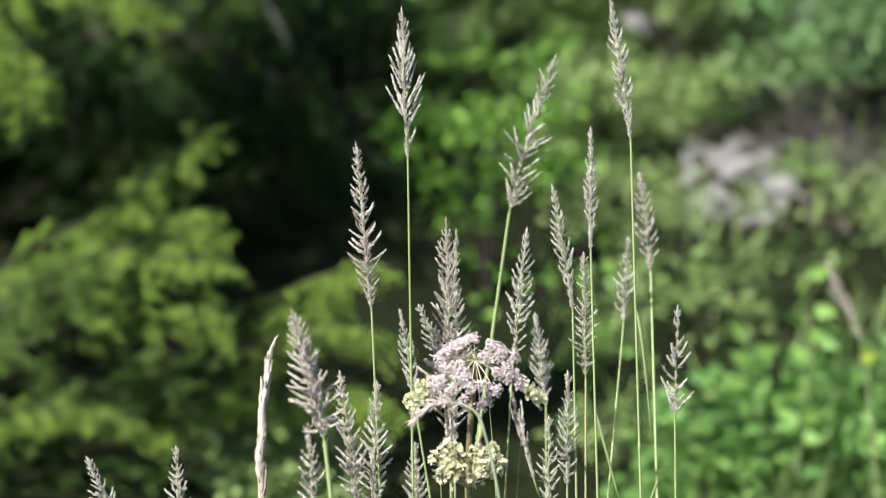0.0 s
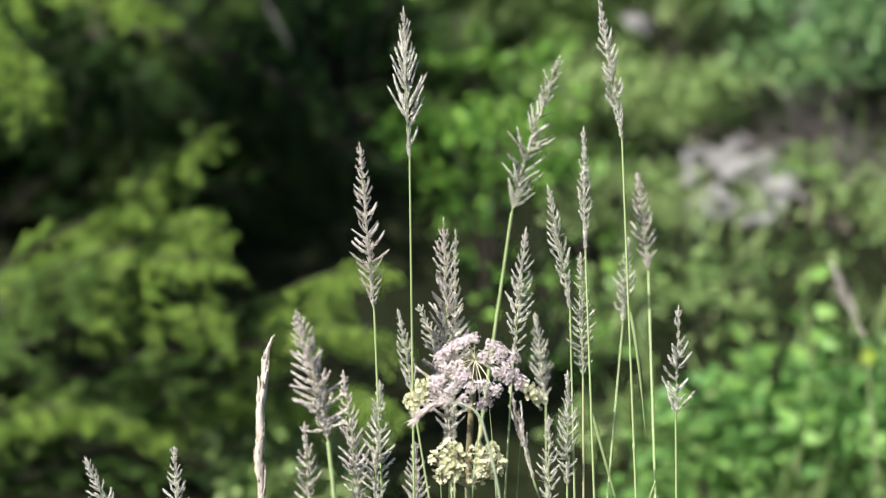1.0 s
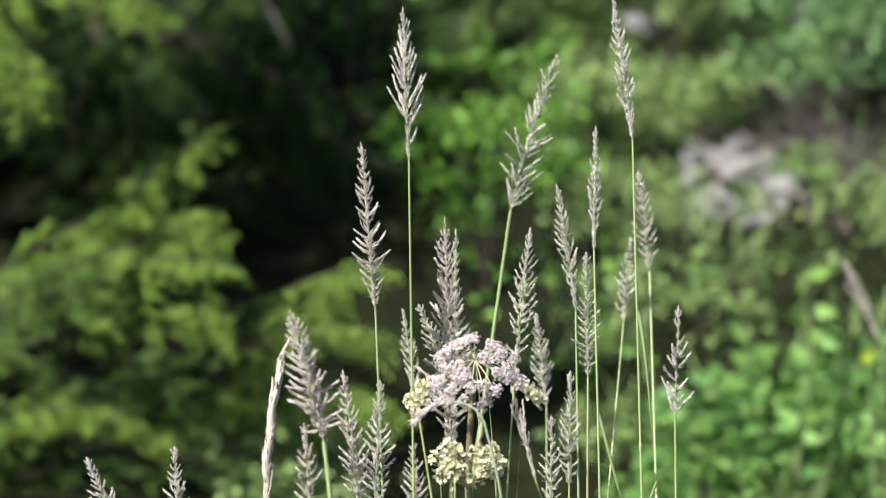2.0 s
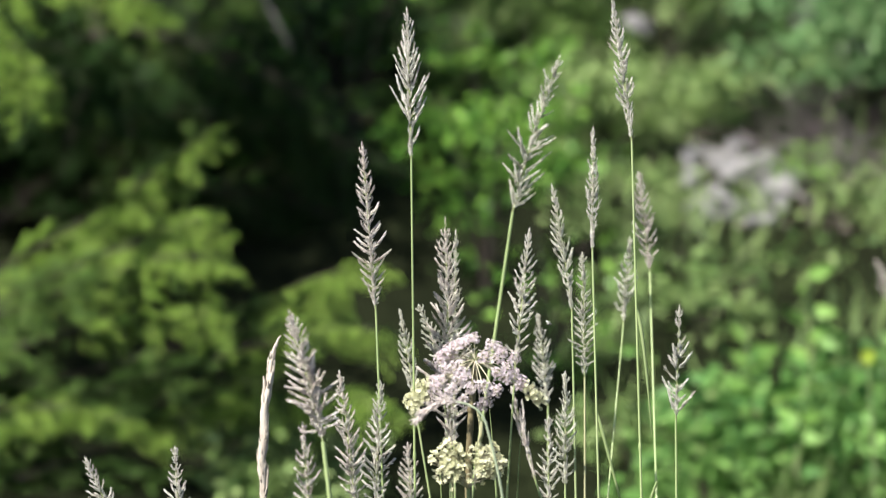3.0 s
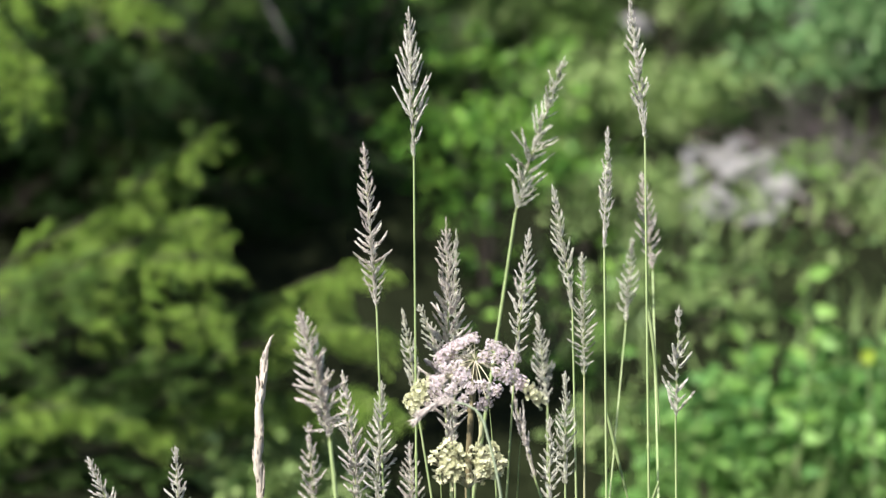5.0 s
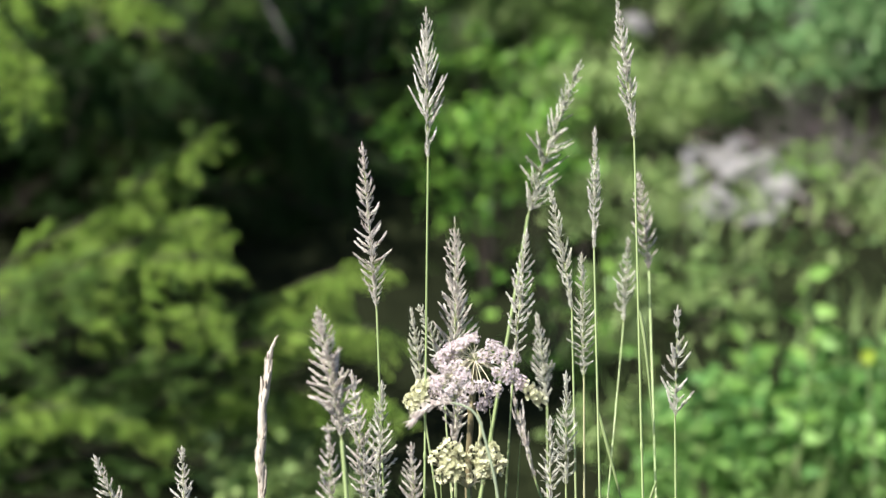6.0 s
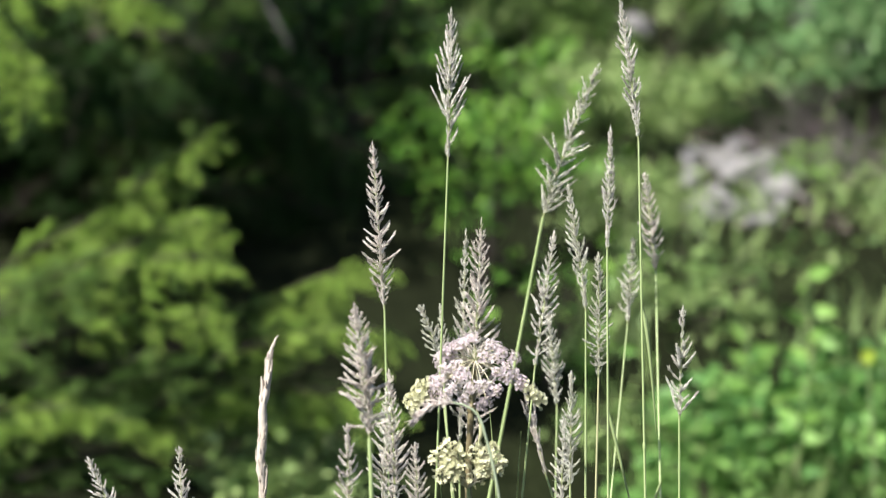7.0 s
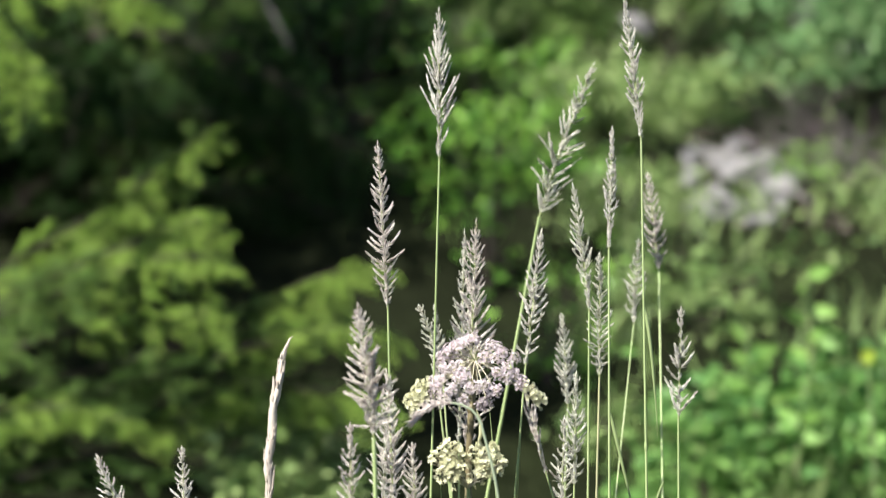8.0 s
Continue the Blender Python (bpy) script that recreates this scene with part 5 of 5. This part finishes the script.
    sway("plume", (0.17, 0.0, 0.0, 0.06, 0.12, 0.63, 0.69, 0.0, 0.75, 0.86, 2.53, 2.99, 2.18),
         (-1.41, -1.52, -1.52, -1.48, -1.44, -1.11, -1.07, -1.52, -1.03, -0.96, 0.12, 0.42, -0.1))
    sway("plume_back", (0.05, 0.0, 0.0, 0.02, 0.03, 0.17, 0.19, 0.0, 0.2, 0.24, 0.69, 0.82, 0.6),
         (0.48, 0.44, 0.44, 0.45, 0.46, 0.59, 0.6, 0.44, 0.62, 0.65, 1.05, 1.16, 0.97))
    sway("slight", (0.13, 0.09, 0.0, 0.44, 0.13, 0.3, 0.61, 0.13, 1.0, 1.31, 3.29, 3.73, 2.85),
         (-7.43, -7.48, -7.57, -7.09, -7.43, -7.24, -6.9, -7.43, -6.46, -6.12, -3.9, -3.41, -4.4))
    sway("side_twig", (0.0, 0.0, 0.0, 0.0, 0.0, 0.0, 0.06, 0.0, 0.0, 0.0, 0.06, 0.12, 0.0),
         (-18.02, -18.02, -18.02, -18.02, -18.02, -18.02, -18.08, -18.02, -18.02, -18.02, -18.08, -18.13, -18.02))
    sway("broad_near", (-0.34, 0.0, 0.0, -0.34, -0.5, -0.75, -0.5, -0.34, 1.33, 1.58, 4.01, 4.27, 4.44),
         (-10.7, -10.86, -10.86, -11.15, -10.98, -10.82, -10.76, -10.7, -8.88, -8.58, -7.38, -7.3, -8.2))
    sway("low_near", (0.35, 0.29, 0.0, 0.0, -0.18, -0.29, 0.18, 0.18, 2.34, 3.87, 4.28, 3.34, 4.57),
         (-4.35, -4.34, -4.28, -4.28, -4.24, -4.22, -4.31, -4.31, -4.74, -5.03, -5.11, -4.93, -5.17))
    sway("double", (-0.34, -0.28, 0.0, 0.11, -0.39, -0.39, 0.11, -0.28, 0.84, 1.91, 4.56, 4.45, 4.33),
         (-4.28, -4.29, -4.34, -4.35, -4.27, -4.27, -4.35, -4.29, -4.48, -4.65, -5.08, -5.06, -5.05))
    sway("stout", (-0.3, -0.12, 0.0, 0.06, 0.06, 0.06, 0.06, 0.18, 0.24, 0.59, 1.01, 1.25, 1.01),
         (2.12, 2.09, 2.07, 2.06, 2.06, 2.06, 2.06, 2.04, 2.03, 1.97, 1.9, 1.87, 1.9))
    sway("dim", (0.0, 0.0, 0.0, 0.0, -0.9, -0.9, -0.76, -0.76, -0.48, -0.48, 0.0, 0.35, -0.35),
         (-2.59, -2.59, -2.59, -2.59, -2.66, -2.66, -2.65, -2.65, -2.63, -2.63, -2.59, -2.57, -2.62))
    sway("drab", (0.0, -0.09, 0.0, 0.0, 0.25, 0.0, 0.33, 0.25, 0.16, 0.5, 1.33, 2.0, 2.67),
         (-5.05, -5.05, -5.05, -5.05, -5.06, -5.05, -5.07, -5.06, -5.06, -5.07, -5.11, -5.13, -5.16))
    sway("silver_low", (0.0, 0.17, 0.0, 0.34, -0.25, -0.33, -0.16, -0.25, -0.16, 0.17, 0.34, 0.5, 0.83),
         (0.15, 0.15, 0.15, 0.16, 0.14, 0.14, 0.14, 0.14, 0.14, 0.15, 0.16, 0.16, 0.17))
    sway("grey_low", (0.0, 0.18, 0.0, 0.35, 0.0, 0.18, 0.35, 0.12, 0.18, 0.76, 1.58, 1.75, 1.64),
         (-0.11, -0.08, -0.11, -0.05, -0.11, -0.08, -0.05, -0.09, -0.08, 0.03, 0.19, 0.22, 0.2))
    sway("lone_left", (0.18, -0.09, 0.0, 0.18, 0.0, 0.0, 0.0, 0.09, 1.01, 1.38, 0.27, 1.19, 1.29),
         (-24.1, -24.16, -24.14, -24.1, -24.14, -24.14, -24.14, -24.12, -23.91, -23.82, -24.08, -23.86, -23.84))
    sway("lone_right", (0.21, 0.0, 0.0, 0.0, 0.1, 0.1, 0.1, 0.1, 0.93, 1.45, 0.62, 1.34, 0.93),
         (-2.94, -2.9, -2.9, -2.9, -2.92, -2.92, -2.92, -2.92, -3.1, -3.21, -3.03, -3.19, -3.1))
    sway("closed", (0.07, 0.0, 0.0, 0.27, 0.2, 0.2, 0.4, 0.27, 0.2, 0.66, 1.67, 1.81, 1.74),
         (-14.28, -14.22, -14.22, -14.48, -14.41, -14.41, -14.61, -14.48, -14.41, -14.88, -15.89, -16.02, -15.95))
    sway("far_right", (-0.81, -0.23, 0.0, 1.04, 9.43, 14.06, 16.34, 16.34, 16.34, 16.34, 16.34, 16.34, 16.34),
         (-23.47, -24.04, -24.27, -25.31, -33.7, -38.33, -40.61, -40.61, -40.61, -40.61, -40.61, -40.61, -40.61))
    sway("straw", (0.0, -0.21, 0.0, 0.63, 0.2, 0.0, 0.2, -0.21, 0.0, 0.0, 0.1, 0.42, 0.83),
         (1.52, 0.88, 0.2, 4.34, 1.74, 0.64, 2.18, 0.0, 1.52, 1.52, 1.19, 1.5, 3.24))
    sway("nodding", (-0.06, -0.02, 0.0, 0.06, 0.3, 0.26, 0.23, 0.26, -0.19, -0.09, -0.06, -0.13, -0.17),
         (-0.12, -0.04, 0.0, 0.12, 0.56, 0.48, 0.44, 0.48, -0.36, -0.16, -0.12, -0.24, -0.32))
    walk(FLY, [(0.0, pose(0.5563, -0.02, 0.4518, 0, 0, 160)), (1.2, pose(0.5211, -0.02, 0.4719, 0, 0, 160)), (1.4, pose(0.4111, -0.02, 0.5219, 0, 0, 160)), (1.5, pose(0.3607, -0.02, 0.5418, 0, 0, 160)), (1.6, pose(0.3083, -0.02, 0.5568, 0, 0, 160)), (1.7, pose(0.2644, -0.02, 0.5847, 0, 0, 160)), (2.0, pose(0.1716, -0.02, 0.6762, 0, 0, 160)), (2.3, pose(0.1068, -0.02, 0.8098, 0, 0, 160)), (2.6, pose(0.0575, -0.02, 0.7109, 0, 0, 160)), (2.8, pose(0.0651, -0.02, 0.6166, 0, 0, 160)), (3.0, pose(0.0935, -0.02, 0.5548, 0, 0, 20)), (3.2, pose(0.1199, -0.02, 0.5369, 0, 0, 20)), (3.4, pose(0.1498, -0.02, 0.5169, 0, 0, 20)), (3.5, pose(0.1849, -0.02, 0.4624, 0, 0, 20)), (3.6, pose(0.2064, -0.02, 0.4338, 0, 0, 20)), (3.7, pose(0.2608, -0.02, 0.4353, 0, 0, 20)), (3.8, pose(0.3174, -0.02, 0.3917, 0, 0, 20)), (4.0, pose(0.4326, -0.02, 0.3514, 0, 0, 20)), (8.0, pose(0.6075, -0.02, 0.3414, 0, 0, 20))])


motions()
